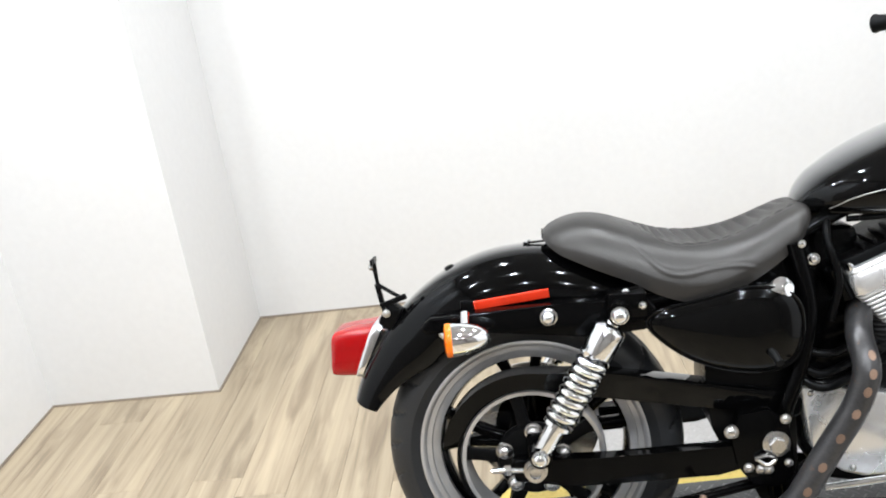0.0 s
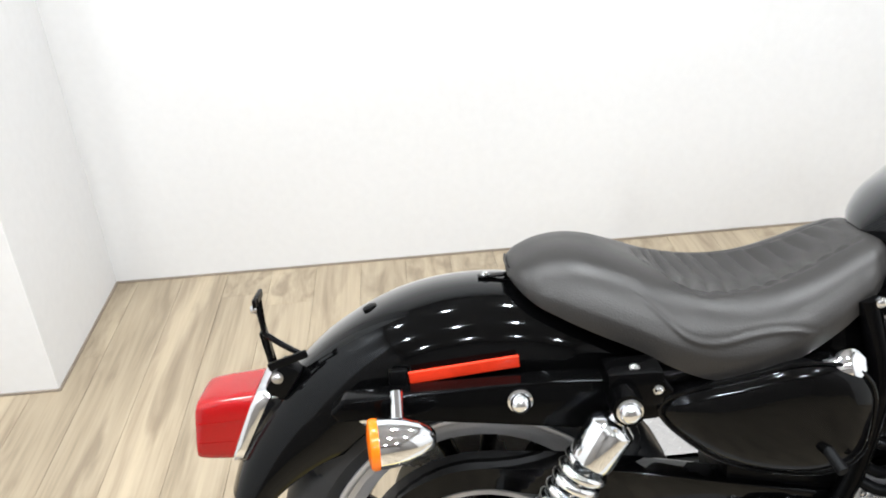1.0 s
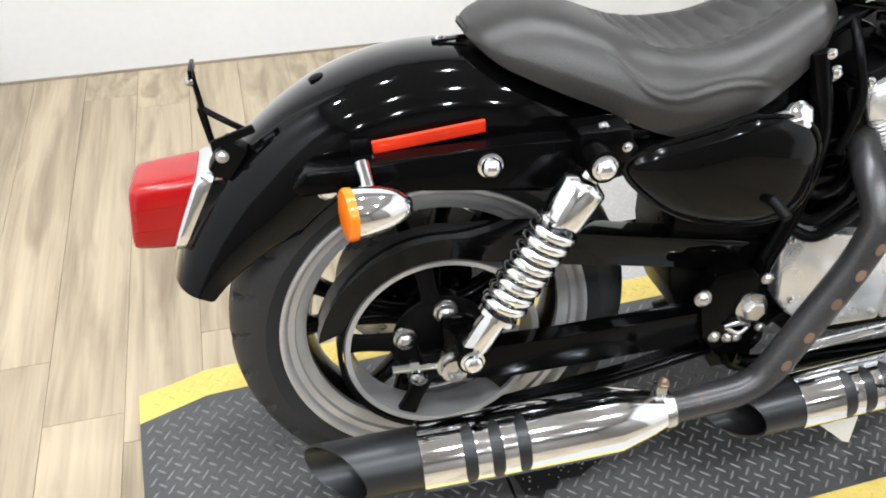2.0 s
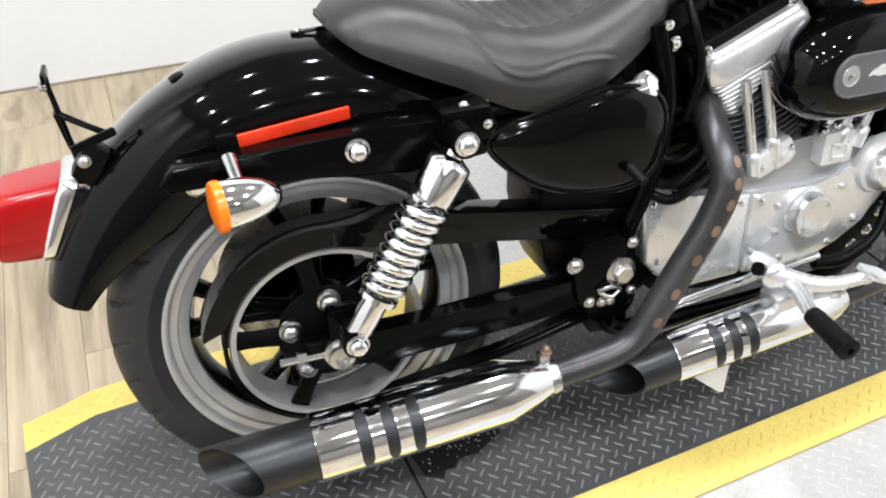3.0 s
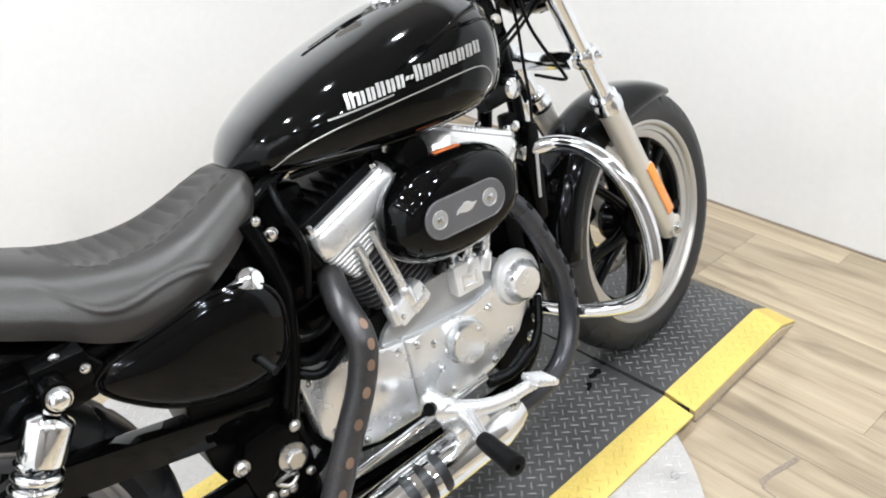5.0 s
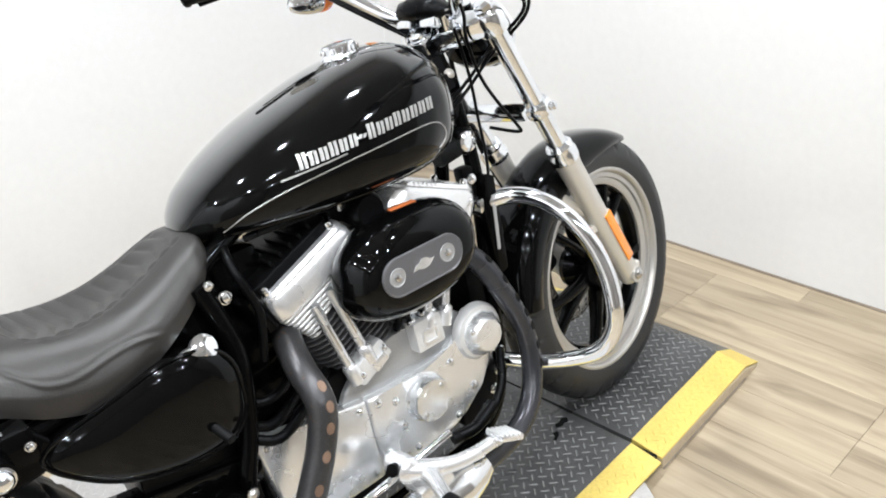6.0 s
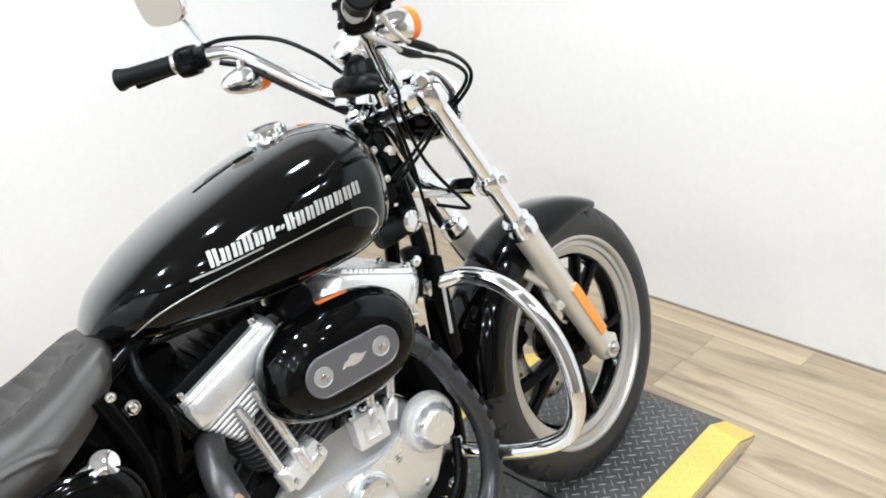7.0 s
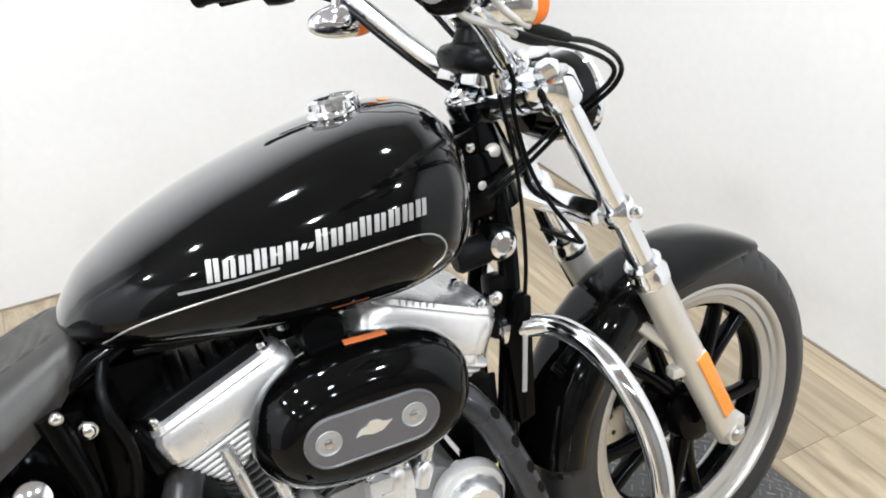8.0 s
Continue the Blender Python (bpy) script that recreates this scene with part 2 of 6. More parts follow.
def lathe(profile, center, axis, n=32, caps=True):
    """A turned body: profile of (radius, distance along the axis)."""
    axis = Vector(axis).normalized()
    side = axis.orthogonal().normalized()
    up = axis.cross(side)
    c = Vector(center)
    rings = []
    for r, d in profile:
        r = max(r, 1e-4)
        rings.append([c + axis * d + (side * math.cos(2 * math.pi * i / n) + up * math.sin(2 * math.pi * i / n)) * r for i in range(n)])
    return loft(rings, True, caps)


def curve(x, xs, ys):
    """A smooth curve through the points (xs, ys)."""
    i = int(np.clip(np.searchsorted(xs, x) - 1, 0, len(xs) - 2))
    h = xs[i + 1] - xs[i]
    slope = [(ys[k + 1] - ys[k]) / (xs[k + 1] - xs[k]) for k in range(len(xs) - 1)]
    m0 = slope[i] if i == 0 else (slope[i - 1] * h + slope[i] * (xs[i] - xs[i - 1])) / (h + xs[i] - xs[i - 1])
    m1 = slope[i] if i == len(xs) - 2 else (slope[i + 1] * h + slope[i] * (xs[i + 2] - xs[i + 1])) / (h + xs[i + 2] - xs[i + 1])
    t = min(max((x - xs[i]) / h, 0.0), 1.0)
    return (2 * t**3 - 3 * t * t + 1) * ys[i] + (t**3 - 2 * t * t + t) * h * m0 + (3 * t * t - 2 * t**3) * ys[i + 1] + (t**3 - t * t) * h * m1


def smooth_path(points, steps=6):
    """Catmull-Rom through the points."""
    p = [Vector(q) for q in points]
    p = [p[0] * 2 - p[1]] + p + [p[-1] * 2 - p[-2]]
    out = []
    for i in range(1, len(p) - 2):
        for s in range(steps):
            t = s / steps
            a, b, c, d = p[i - 1], p[i], p[i + 1], p[i + 2]
            out.append(0.5 * ((2 * b) + (c - a) * t + (2 * a - 5 * b + 4 * c - d) * t * t + (3 * b - a - 3 * c + d) * t ** 3))
    out.append(p[-2])
    return out


def tube(points, r, n=12, steps=6, caps=True):
    """A round tube along a smooth path; r one radius or one at each point."""
    path = smooth_path(points, steps) if steps > 1 else [Vector(q) for q in points]
    if isinstance(r, (int, float)):
        rs = [r] * len(path)
    else:
        rs = [float(np.interp(i / (len(path) - 1) * (len(r) - 1), range(len(r)), r)) for i in range(len(path))]
    rings, side = [], None
    for i, p in enumerate(path):
        d = (path[min(i + 1, len(path) - 1)] - path[max(i - 1, 0)]).normalized()
        side = d.orthogonal().normalized() if side is None else (side - d * side.dot(d)).normalized()
        up = d.cross(side)
        rings.append([p + (side * math.cos(2 * math.pi * k / n) + up * math.sin(2 * math.pi * k / n)) * rs[i] for k in range(n)])
    return loft(rings, True, caps)


def bevelled(bm, width, segments=2):
    if width:
        bmesh.ops.bevel(bm, geom=list(bm.edges), offset=width, segments=segments, affect="EDGES", profile=0.6, clamp_overlap=True)
    return bm


def prism(poly, y0, y1, bevel=0.003, segments=2):
    """A plate with an outline in x and z, from y0 to y1."""
    bm = bmesh.new()
    a = [bm.verts.new((x, y0, z)) for x, z in poly]
    b = [bm.verts.new((x, y1, z)) for x, z in poly]
    n = len(poly)
    for i in range(n):
        j = (i + 1) % n
        bm.faces.new((a[i], a[j], b[j], b[i]))
    bm.faces.new(a[::-1])
    bm.faces.new(b)
    return bevelled(bm, bevel, segments)


def box(center, size, bevel=0.003, m=None, segments=2):
    bm = bmesh.new()
    bmesh.ops.create_cube(bm, size=1.0, matrix=Matrix.LocRotScale(center if m is None else (0, 0, 0), None, size))
    bevelled(bm, bevel, segments)
    if m is not None:
        moved(bm, Matrix.Translation(center) @ m)
    return bm


def rounded(poly, passes=2):
    """Cut the corners of an outline."""
    for _ in range(passes):
        out = []
        for i, p in enumerate(poly):
            q = poly[(i + 1) % len(poly)]
            out += [(p[0] * 0.75 + q[0] * 0.25, p[1] * 0.75 + q[1] * 0.25), (p[0] * 0.25 + q[0] * 0.75, p[1] * 0.25 + q[1] * 0.75)]
        poly = out
    return poly


def bolt(p, axis, r=0.011, h=0.012, dome=True):
    """A domed or hexagon bolt head that stands out along the axis."""
    if dome:
        prof = [(r * 1.25, -0.002), (r * 1.25, h * 0.2), (r, h * 0.25), (r, h * 0.6), (r * 0.8, h * 0.85), (r * 0.4, h), (0.0002, h * 1.02)]
        return lathe(prof, p, axis, 16)
    return lathe([(r, -0.002), (r, h * 0.85), (r * 0.85, h)], p, axis, 6)


# ---- the room ----
ROOM_TURN = -2.8
ROOM = pose(-0.997, 2.473, 0, 0, 0, ROOM_TURN)


def room_wall(name, x0, x1, y0, y1, mat, label, z1=CEILING):
    ob = part(name, box(((x0 + x1) / 2, (y0 + y1) / 2, z1 / 2), (x1 - x0, y1 - y0, z1), 0), mat)
    ob.matrix_world = ROOM
    return tagged(ob, label, "wall", kind="structure")


room_wall("wall_north", 0.0, 3.36, 0.0, 0.12, WALL, "plain white painted wall behind the motorcycle")
room_wall("wall_pillar", -0.62, 0.0, -0.590, 0.12, WALL, "white painted boxed-out wall corner")
room_wall("wall_west", -0.74, -0.62, -3.2, 0.12, WALL, "plain white painted side wall")
# the rear walls are unseen, added to close the room and darken reflections
room_wall("wall_west_rear", -0.74, -0.62, -6.5, -3.2, DARK_WALL, "unseen side wall added far behind, dark for the reflections")
room_wall("wall_east", 3.36, 3.48, -4.0, 0.12, WALL, "plain white painted side wall")
room_wall("wall_east_rear", 3.36, 3.48, -6.5, -4.0, DARK_WALL, "unseen side wall added far behind, dark for the reflections")
room_wall("wall_south", -0.74, 3.48, -6.62, -6.5, DARK_WALL, "unseen wall added far behind, dark for the reflections")
for nm, x0, x1, y0, y1 in (("trim_north", 0.0, 3.36, -0.006, 0.0), ("trim_pillar", -0.62, 0.006, -0.596, -0.590), ("trim_pillar_side", 0.0, 0.006, -0.590, -0.006), ("trim_west", -0.62, -0.614, -3.2, -0.596), ("trim_east", 3.354, 3.36, -4.0, -0.006)):
    ob = part(nm, box(((x0 + x1) / 2, (y0 + y1) / 2, 0.003), (x1 - x0, y1 - y0, 0.006), 0), GROOVE_DARK)
    ob.matrix_world = ROOM
    tagged(ob, "thin dark joint along the foot of the wall", "trim", kind="structure")
ceil = part("ceiling", box((1.37, -3.2, CEILING + 0.05), (4.4, 6.9, 0.1), 0), CEIL)
ceil.matrix_world = ROOM
tagged(ceil, "grey painted ceiling with round downlights", "ceiling", kind="structure")
lamp_thing = None
for lx, ly in LAMPS:
    if lamp_thing is None:
        lamp_thing = part("ceiling_light", lathe([(0.088, 0.0), (0.115, 0.0), (0.115, -0.02), (0.105, -0.03), (0.09, -0.03), (0.088, -0.004)], (0, 0, 0), (0, 0, 1), 28, caps=False), CEIL)
        part("diffuser", lathe([(0.086, -0.006), (0.086, -0.010)], (0, 0, 0), (0, 0, 1), 24), LAMP_GLOW, lamp_thing)
        lamp_thing.matrix_world = pose(lx, ly, CEILING)
        tagged(lamp_thing, "round dark-rimmed downlight in the ceiling, lit", "ceiling lamp", "ceiling downlights")
    else:
        copy_thing(lamp_thing, pose(lx, ly, CEILING))

# ---- the motorcycle: x ahead, y to its left, z up, from the rear wheel's contact ----
bike = new("motorcycle")
bike.matrix_world = Matrix.Translation((0.0171, 0.7779, 0.0453)) @ pose(0, 0, 0, 0, 0, -5.5) @ pose(0, 0, 0, -10.7, 0, 0)
tagged(bike, "gloss black cruiser motorcycle with chrome trim leaning on its stand", "motorcycle")
OUT = (0, -1, 0)
STEER = Matrix.Translation((1.497, 0.036, 0.3210)) @ pose(0, 0, 0, 0, 0, 8.8) @ Matrix.Translation((-1.497, -0.036, -0.3210))


def tyre_bm(c, r_rim, r_out, half, grooves):
    """A tyre with a rounded crown; slanted grooves are sunk into the tread."""
    prof = []
    for i in range(29):
        a = -math.pi * 0.5 + math.pi * i / 28
        s = math.sin(a)
        y = half * math.copysign(abs(s) ** 0.85, s)
        r = r_rim + (r_out - r_rim) * max(math.cos(a), 0) ** 0.62
        if i in (0, 28):
            r, y = r_rim - 0.006, y * 0.80
        prof.append((r, y))
    n = 288
    rings = []
    for j in range(n):
        th = 2 * math.pi * j / n
        ring = []
        for r, y in prof:
            d = 0.0
            if 0.012 < abs(y) < half * 0.93 and r > r_rim + (r_out - r_rim) * 0.45:
                ph = (th * grooves / (2 * math.pi) + abs(y) * 9.0 * (1 if y > 0 else 1) + (0.5 if y > 0 else 0)) % 1.0
                if ph < 0.13:
                    d = 0.006
            if abs(abs(y) - 0.012) < 0.002:
                d = 0.003
            ring.append((c[0] + math.cos(th) * (r - d), c[1] + y, c[2] + math.sin(th) * (r - d)))
        rings.append(ring)
    rings.append(rings[0])
    bm = loft(rings, False, False)
    bmesh.ops.remove_doubles(bm, verts=bm.verts, dist=1e-5)
    return bm


def spoke_bm(c, a, split, r0, r1, y, w0, w1, depth):
    """One arm of a cast wheel, from the hub out to the rim."""
    rings = []
    for i in range(7):
        t = i / 6
        r = r0 + (r1 - r0) * t
        aa = a + split * (0.25 + 0.75 * t)
        w = w0 + (w1 - w0) * t + 0.008 * max(0, t - 0.75) * 4 + 0.006 * max(0, 0.2 - t) * 5
        d = depth * (1 - 0.35 * t)
        er, et = Vector((math.cos(aa), 0, math.sin(aa))), Vector((-math.sin(aa), 0, math.cos(aa)))
        o = Vector(c) + er * r
        sec = [(-0.5, -0.35), (-0.3, -0.5), (0.3, -0.5), (0.5, -0.35), (0.5, 0.35), (0.3, 0.5), (-0.3, 0.5), (-0.5, 0.35)]
        rings.append([o + et * (w * u) + Vector((0, y + d * v, 0)) for u, v in sec])
    return loft(rings)


def wheel(name, c, r_rim, r_out, half, rim_half, rim_mat, m, phase, grooves, arm_y):
    h = rim_half
    half_prof = [(r_rim + 0.001, 0.006), (r_rim + 0.001, 0.001), (r_rim - 0.002, 0.0), (r_rim - 0.007, 0.001), (r_rim - 0.010, 0.006), (r_rim - 0.012, 0.012), (r_rim - 0.022, 0.013), (r_rim - 0.024, 0.019), (r_rim - 0.034, 0.021), (r_rim - 0.040, 0.024)]
    prof = [(r, -h + d) for r, d in half_prof] + [(r, h - d) for r, d in half_prof[::-1]] + [(r_rim - 0.012, h - 0.016), (r_rim - 0.012, -h + 0.016), (r_rim + 0.001, -h + 0.006)]
    rim = part(name, moved(lathe([(r, d) for r, d in prof], c, (0, 1, 0), 96, caps=False), m), rim_mat, bike, "silver cast rim with black split spokes", 50)
    part("tyre", moved(tyre_bm(c, r_rim + 0.002, r_out, half, grooves), m), RUBBER, rim, "black road tyre with slanted grooves", 30)
    part("hub", moved(lathe([(0.02, -0.055), (0.05, -0.05), (0.056, -0.03), (0.04, -0.01), (0.04, 0.02), (0.056, 0.04), (0.05, 0.055), (0.02, 0.058)], c, (0, 1, 0), 28), m), BLACK_FRAME, rim)
    part("inner_rim", moved(lathe([(r_rim - 0.042, -h + 0.030), (r_rim - 0.050, -0.012), (r_rim - 0.050, 0.012), (r_rim - 0.042, h - 0.030)], c, (0, 1, 0), 72, caps=False), m), BLACK_FRAME, rim, "black inner band")
    for i in range(5):
        for s in (-0.17, 0.17):
            part("spoke", moved(spoke_bm(c, phase + 2 * math.pi * i / 5, s * 1.15, 0.045, r_rim - 0.040, arm_y, 0.024, 0.017, 0.038), m), BLACK_FRAME, rim, "", 50)
    return rim


I4 = Matrix.Identity(4)
REAR, FRONT = (-0.001, 0.0, 0.325), (1.497, 0.036, 0.3210)
wheel("rear_wheel", REAR, 0.241, 0.316, 0.072, 0.066, RIM_GREY, I4, 1.65, 26, -0.02)
wheel("front_wheel", FRONT, 0.241, 0.316, 0.057, 0.050, RIM, STEER, 0.9, 30, -0.010)

# final drive on the right side
pulley = part("drive_pulley", lathe([(0.137, -0.050), (0.150, -0.052), (0.150, -0.104), (0.1478, -0.107), (0.1400, -0.1055), (0.137, -0.050)], (REAR[0], 0, REAR[2]), (0, 1, 0), 90, caps=False), RIM_GREY, bike, "grey toothed belt pulley ring")
part("pulley_web", lathe([(0.03, -0.112), (0.072, -0.106), (0.078, -0.095), (0.076, -0.085)], (REAR[0], 0, REAR[2]), (0, 1, 0), 30), BLACK_CAST, pulley)
for i in range(5):
    a = 0.5 + 2 * math.pi * i / 5
    part("pulley_spoke", spoke_bm(REAR, a, 0.0, 0.05, 0.139, -0.094, 0.030, 0.022, 0.018), BLACK_CAST, pulley)
    part("pulley_bolt", bolt((REAR[0] + 0.062 * math.cos(a + 1.0), -0.106, REAR[2] + 0.062 * math.sin(a + 1.0)), OUT, 0.0145, 0.018), STEEL, pulley)
belt_lo = [(REAR[0] + 0.152 * math.cos(a), REAR[2] + 0.152 * math.sin(a)) for a in np.linspace(radians(78), radians(282), 30)]
belt_path = belt_lo + [(0.30, 0.215), (0.52, 0.270), (0.585, 0.310), (0.60, 0.365), (0.58, 0.415), (0.52, 0.440), (0.30, 0.460)]
ring_pts = []
for i, (x, z) in enumerate(belt_path):
    x0, z0 = belt_path[i - 1]
    x1, z1 = belt_path[(i + 1) % len(belt_path)]
    d = Vector((x1 - x0, 0, z1 - z0)).normalized()
    nrm = Vector((d.z, 0, -d.x))
    p = Vector((x, 0, z))
    ring_pts.append([p + Vector((0, -0.080, 0)), p + Vector((0, -0.108, 0)), p + Vector((0, -0.108, 0)) + nrm * 0.007, p + Vector((0, -0.080, 0)) + nrm * 0.007])
part("drive_belt", loft(ring_pts + [ring_pts[0]], True, False), BLACK_PLASTIC, bike, "black rubber drive belt")
outer = [(REAR[0] + 0.190 * math.cos(a), REAR[2] + 0.190 * math.sin(a)) for a in np.linspace(radians(168), radians(84), 14)]
inner = [(REAR[0] + 0.157 * math.cos(a), REAR[2] + 0.157 * math.sin(a)) for a in np.linspace(radians(70), radians(160), 14)]
part("belt_guard", prism(outer + [(0.167, 0.503), (0.514, 0.440), (0.530, 0.425), (0.527, 0.395), (0.515, 0.388), (0.160, 0.452)] + inner, -0.118, -0.070, 0.004), BLACK, bike, "gloss black curved belt guard")
part("lower_belt_guard", tube([(0.10, -0.115, 0.190), (0.30, -0.12, 0.225), (0.47, -0.12, 0.262)], 0.008), BLACK_FRAME, bike)

rear_disc = part("rear_brake_disc", lathe([(0.085, -0.0025), (0.146, -0.0025), (0.146, 0.0025), (0.085, 0.0025), (0.085, -0.0025)], (REAR[0], 0.088, REAR[2]), (0, 1, 0), 60, caps=False), STEEL, bike, "steel rear brake disc")
part("disc_carrier", lathe([(0.040, -0.004), (0.088, -0.003), (0.088, 0.003), (0.040, 0.004)], (REAR[0], 0.086, REAR[2]), (0, 1, 0), 40), BLACK_FRAME, rear_disc)
part("rear_caliper", box((REAR[0] + 0.115, 0.095, REAR[2] + 0.075), (0.075, 0.06, 0.095), 0.014, pose(0, 0, 0, 0, 30, 0)), BLACK_CAST, bike, "black rear brake caliper")

# swingarm, axle and frame
swing = part("swingarm", prism([(-0.045, 0.348), (0.03, 0.342), (0.17, 0.341), (0.40, 0.344), (0.47, 0.362), (0.48, 0.316), (0.36, 0.292), (0.08, 0.282), (-0.04, 0.298)], -0.150, -0.118, 0.007, 3), BLACK_FRAME, bike, "gloss black swingarm")
part("swingarm_side", prism([(-0.045, 0.348), (0.03, 0.342), (0.17, 0.341), (0.40, 0.344), (0.47, 0.362), (0.48, 0.316), (0.36, 0.292), (0.08, 0.282), (-0.04, 0.298)], 0.118, 0.150, 0.007, 3), BLACK_FRAME, swing)
part("swingarm_pivot", box((0.45, 0, 0.365), (0.07, 0.28, 0.09), 0.012), BLACK_FRAME, swing)
axle = part("rear_axle", lathe([(0.013, 0.19), (0.013, -0.14), (0.024, -0.14), (0.024, -0.158), (0.019, -0.159), (0.019, -0.173), (0.0115, -0.174), (0.0105, -0.166), (0.0003, -0.165)], (REAR[0] + 0.004, 0, REAR[2]), (0, 1, 0), 24), STEEL, bike, "hollow steel rear axle nut")
part("axle_adjuster", tube([(-0.085, -0.150, 0.326), (-0.02, -0.150, 0.324)], 0.006, steps=1), CHROME, axle)
part("adjuster_nut", lathe([(0.011, 0), (0.011, 0.014)], (-0.060, -0.150, 0.3255), (1, 0, 0), 6), CHROME, axle)

frame_part = part("frame", join(
    tube([(0.19, -0.125, 0.640), (0.30, -0.125, 0.655), (0.42, -0.115, 0.685), (0.54, -0.085, 0.745), (0.66, -0.05, 0.79)], 0.0145),
    tube([(0.19, 0.125, 0.640), (0.30, 0.125, 0.655), (0.42, 0.115, 0.685), (0.54, 0.085, 0.745), (0.66, 0.05, 0.79)], 0.0145),
    tube([(0.56, 0, 0.770), (0.80, 0, 0.80), (1.02, 0, 0.845), (1.12, 0, 0.880)], 0.024),
    tube([(0.525, -0.115, 0.735), (0.545, -0.125, 0.62), (0.525, -0.13, 0.50), (0.49, -0.13, 0.40), (0.47, -0.12, 0.26), (0.52, -0.11, 0.20), (0.80, -0.10, 0.185), (0.99, -0.09, 0.20), (1.075, -0.075, 0.29), (1.105, -0.068, 0.50), (1.138, -0.05, 0.70), (1.146, -0.02, 0.86)], 0.0155),
    tube([(0.525, 0.115, 0.735), (0.545, 0.125, 0.62), (0.525, 0.13, 0.50), (0.49, 0.13, 0.40), (0.47, 0.12, 0.26), (0.52, 0.11, 0.20), (0.80, 0.10, 0.185), (0.99, 0.09, 0.20), (1.075, 0.075, 0.29), (1.105, 0.068, 0.50), (1.138, 0.05, 0.70), (1.146, 0.02, 0.86)], 0.0155),
    tube([(1.126, 0, 0.918), (1.160, 0, 0.800)], 0.032, 20, 1),
    box((1.10, 0, 0.845), (0.11, 0.085, 0.10), 0.015),
), BLACK_FRAME, bike, "gloss black tubular steel frame")
part("pivot_plate", prism(rounded([(0.375, 0.415), (0.485, 0.43), (0.505, 0.30), (0.48, 0.262), (0.40, 0.275)], passes=1), -0.160, -0.125, 0.006), BLACK_FRAME, frame_part)
part("engine_mount", prism([(1.105, 0.62), (1.125, 0.70), (1.148, 0.69), (1.138, 0.50), (1.112, 0.49)], -0.095, -0.066, 0.004), BLACK_FRAME, frame_part)
part("frame_label", box((1.128, -0.0965, 0.60), (0.0075, 0.002, 0.11), 0.0005, pose(0, 0, 0, 0, 6, 0)), LABEL_WHITE, frame_part, "long grey label strip")
for (x, z), r in (((0.466, 0.356), 0.017), ((0.384, 0.385), 0.011), ((0.413, 0.309), 0.008), ((0.450, 0.304), 0.008), ((0.436, 0.305), 0.008), ((0.485, 0.405), 0.008), ((0.488, 0.315), 0.007)):
    part("frame_bolt", bolt((x, -0.160, z), OUT, r, r * 1.0, dome=r < 0.012), STEEL, frame_part)
part("bolt_washer", lathe([(0.026, 0), (0.026, 0.004), (0.018, 0.006)], (0.466, -0.160, 0.356), OUT, 24), STEEL, frame_part)
part("tie_loop", tube([(0.425, -0.166, 0.330), (0.445, -0.172, 0.338), (0.462, -0.168, 0.328), (0.445, -0.170, 0.318), (0.425, -0.166, 0.330)], 0.004, 8), STEEL, frame_part)
part("inner_guard", prism([(0.352, 0.565), (0.350, 0.440), (0.358, 0.370), (0.382, 0.312), (0.404, 0.293), (0.420, 0.272), (0.428, 0.250), (0.450, 0.200), (0.52, 0.200), (0.52, 0.565)], -0.105, 0.030, 0.004), BLACK_PLASTIC, frame_part, "black splash guard ahead of the rear wheel")
part("jiffy_stand", tube([(0.56, 0.12, 0.22), (0.55, 0.21, 0.12), (0.54, 0.30, 0.035), (0.60, 0.33, 0.04)], 0.012), BLACK_FRAME, bike, "black side stand, down")

# shocks
def shock(y, name="shock_absorber"):
    lo, hi = Vector((0.018, y, 0.379)), Vector((0.187, y, 0.650))
    ax = (hi - lo).normalized()
    ln = (hi - lo).length
    body = part(name, lathe([(0.014, 0.0), (0.019, 0.012), (0.019, 0.065), (0.029, 0.070), (0.029, 0.078), (0.011, 0.082), (0.011, ln - 0.09), (0.0295, ln - 0.088), (0.0305, ln - 0.082), (0.0305, ln - 0.036), (0.0285, ln - 0.032), (0.017, ln - 0.026), (0.013, ln - 0.024), (0.013, ln)], lo, ax, 32), CHROME, bike, "chrome rear shock absorber")
    side = ax.orthogonal().normalized()
    up = ax.cross(side)
    pts = []
    turns, n = 8.5, 170
    for i in range(n + 1):
        t = i / n
        a = 2 * math.pi * turns * t
        pts.append(lo + ax * (0.083 + (ln - 0.175) * t) + (side * math.cos(a) + up * math.sin(a)) * 0.0262)
    part("coil_spring", tube(pts, 0.0068, 10, 1), CHROME, body, "chrome coil spring", 60)
    for p, r in ((lo, 0.021), (hi, 0.021)):
        part("eye", lathe([(r, -0.017), (r, 0.017)], p, (0, 1, 0), 24), BLACK_FRAME, body)
        s = -1 if y < 0 else 1
        part("cap_nut", bolt((p.x, p.y + s * 0.015, p.z), (0, s, 0), 0.0135, 0.017), CHROME, body)
    return body


shock(-0.205)
shock(0.205)
mount = part("shock_mount", join(tube([(0.187, -0.12, 0.650), (0.187, -0.20, 0.650)], 0.016, 16, 1), box((0.205, -0.150, 0.655), (0.075, 0.06, 0.05), 0.010)), BLACK_FRAME, bike)
# two chrome heads added to stand for the few glints on the mount
for x, y, z, d in ((0.233, -0.180, 0.655, (0, -1, 0)), (0.205, -0.165, 0.680, (0, -0.4, 0.9))):
    part("mount_glint_bolt", bolt((x, y, z), d, 0.0055, 0.006), CHROME, mount)
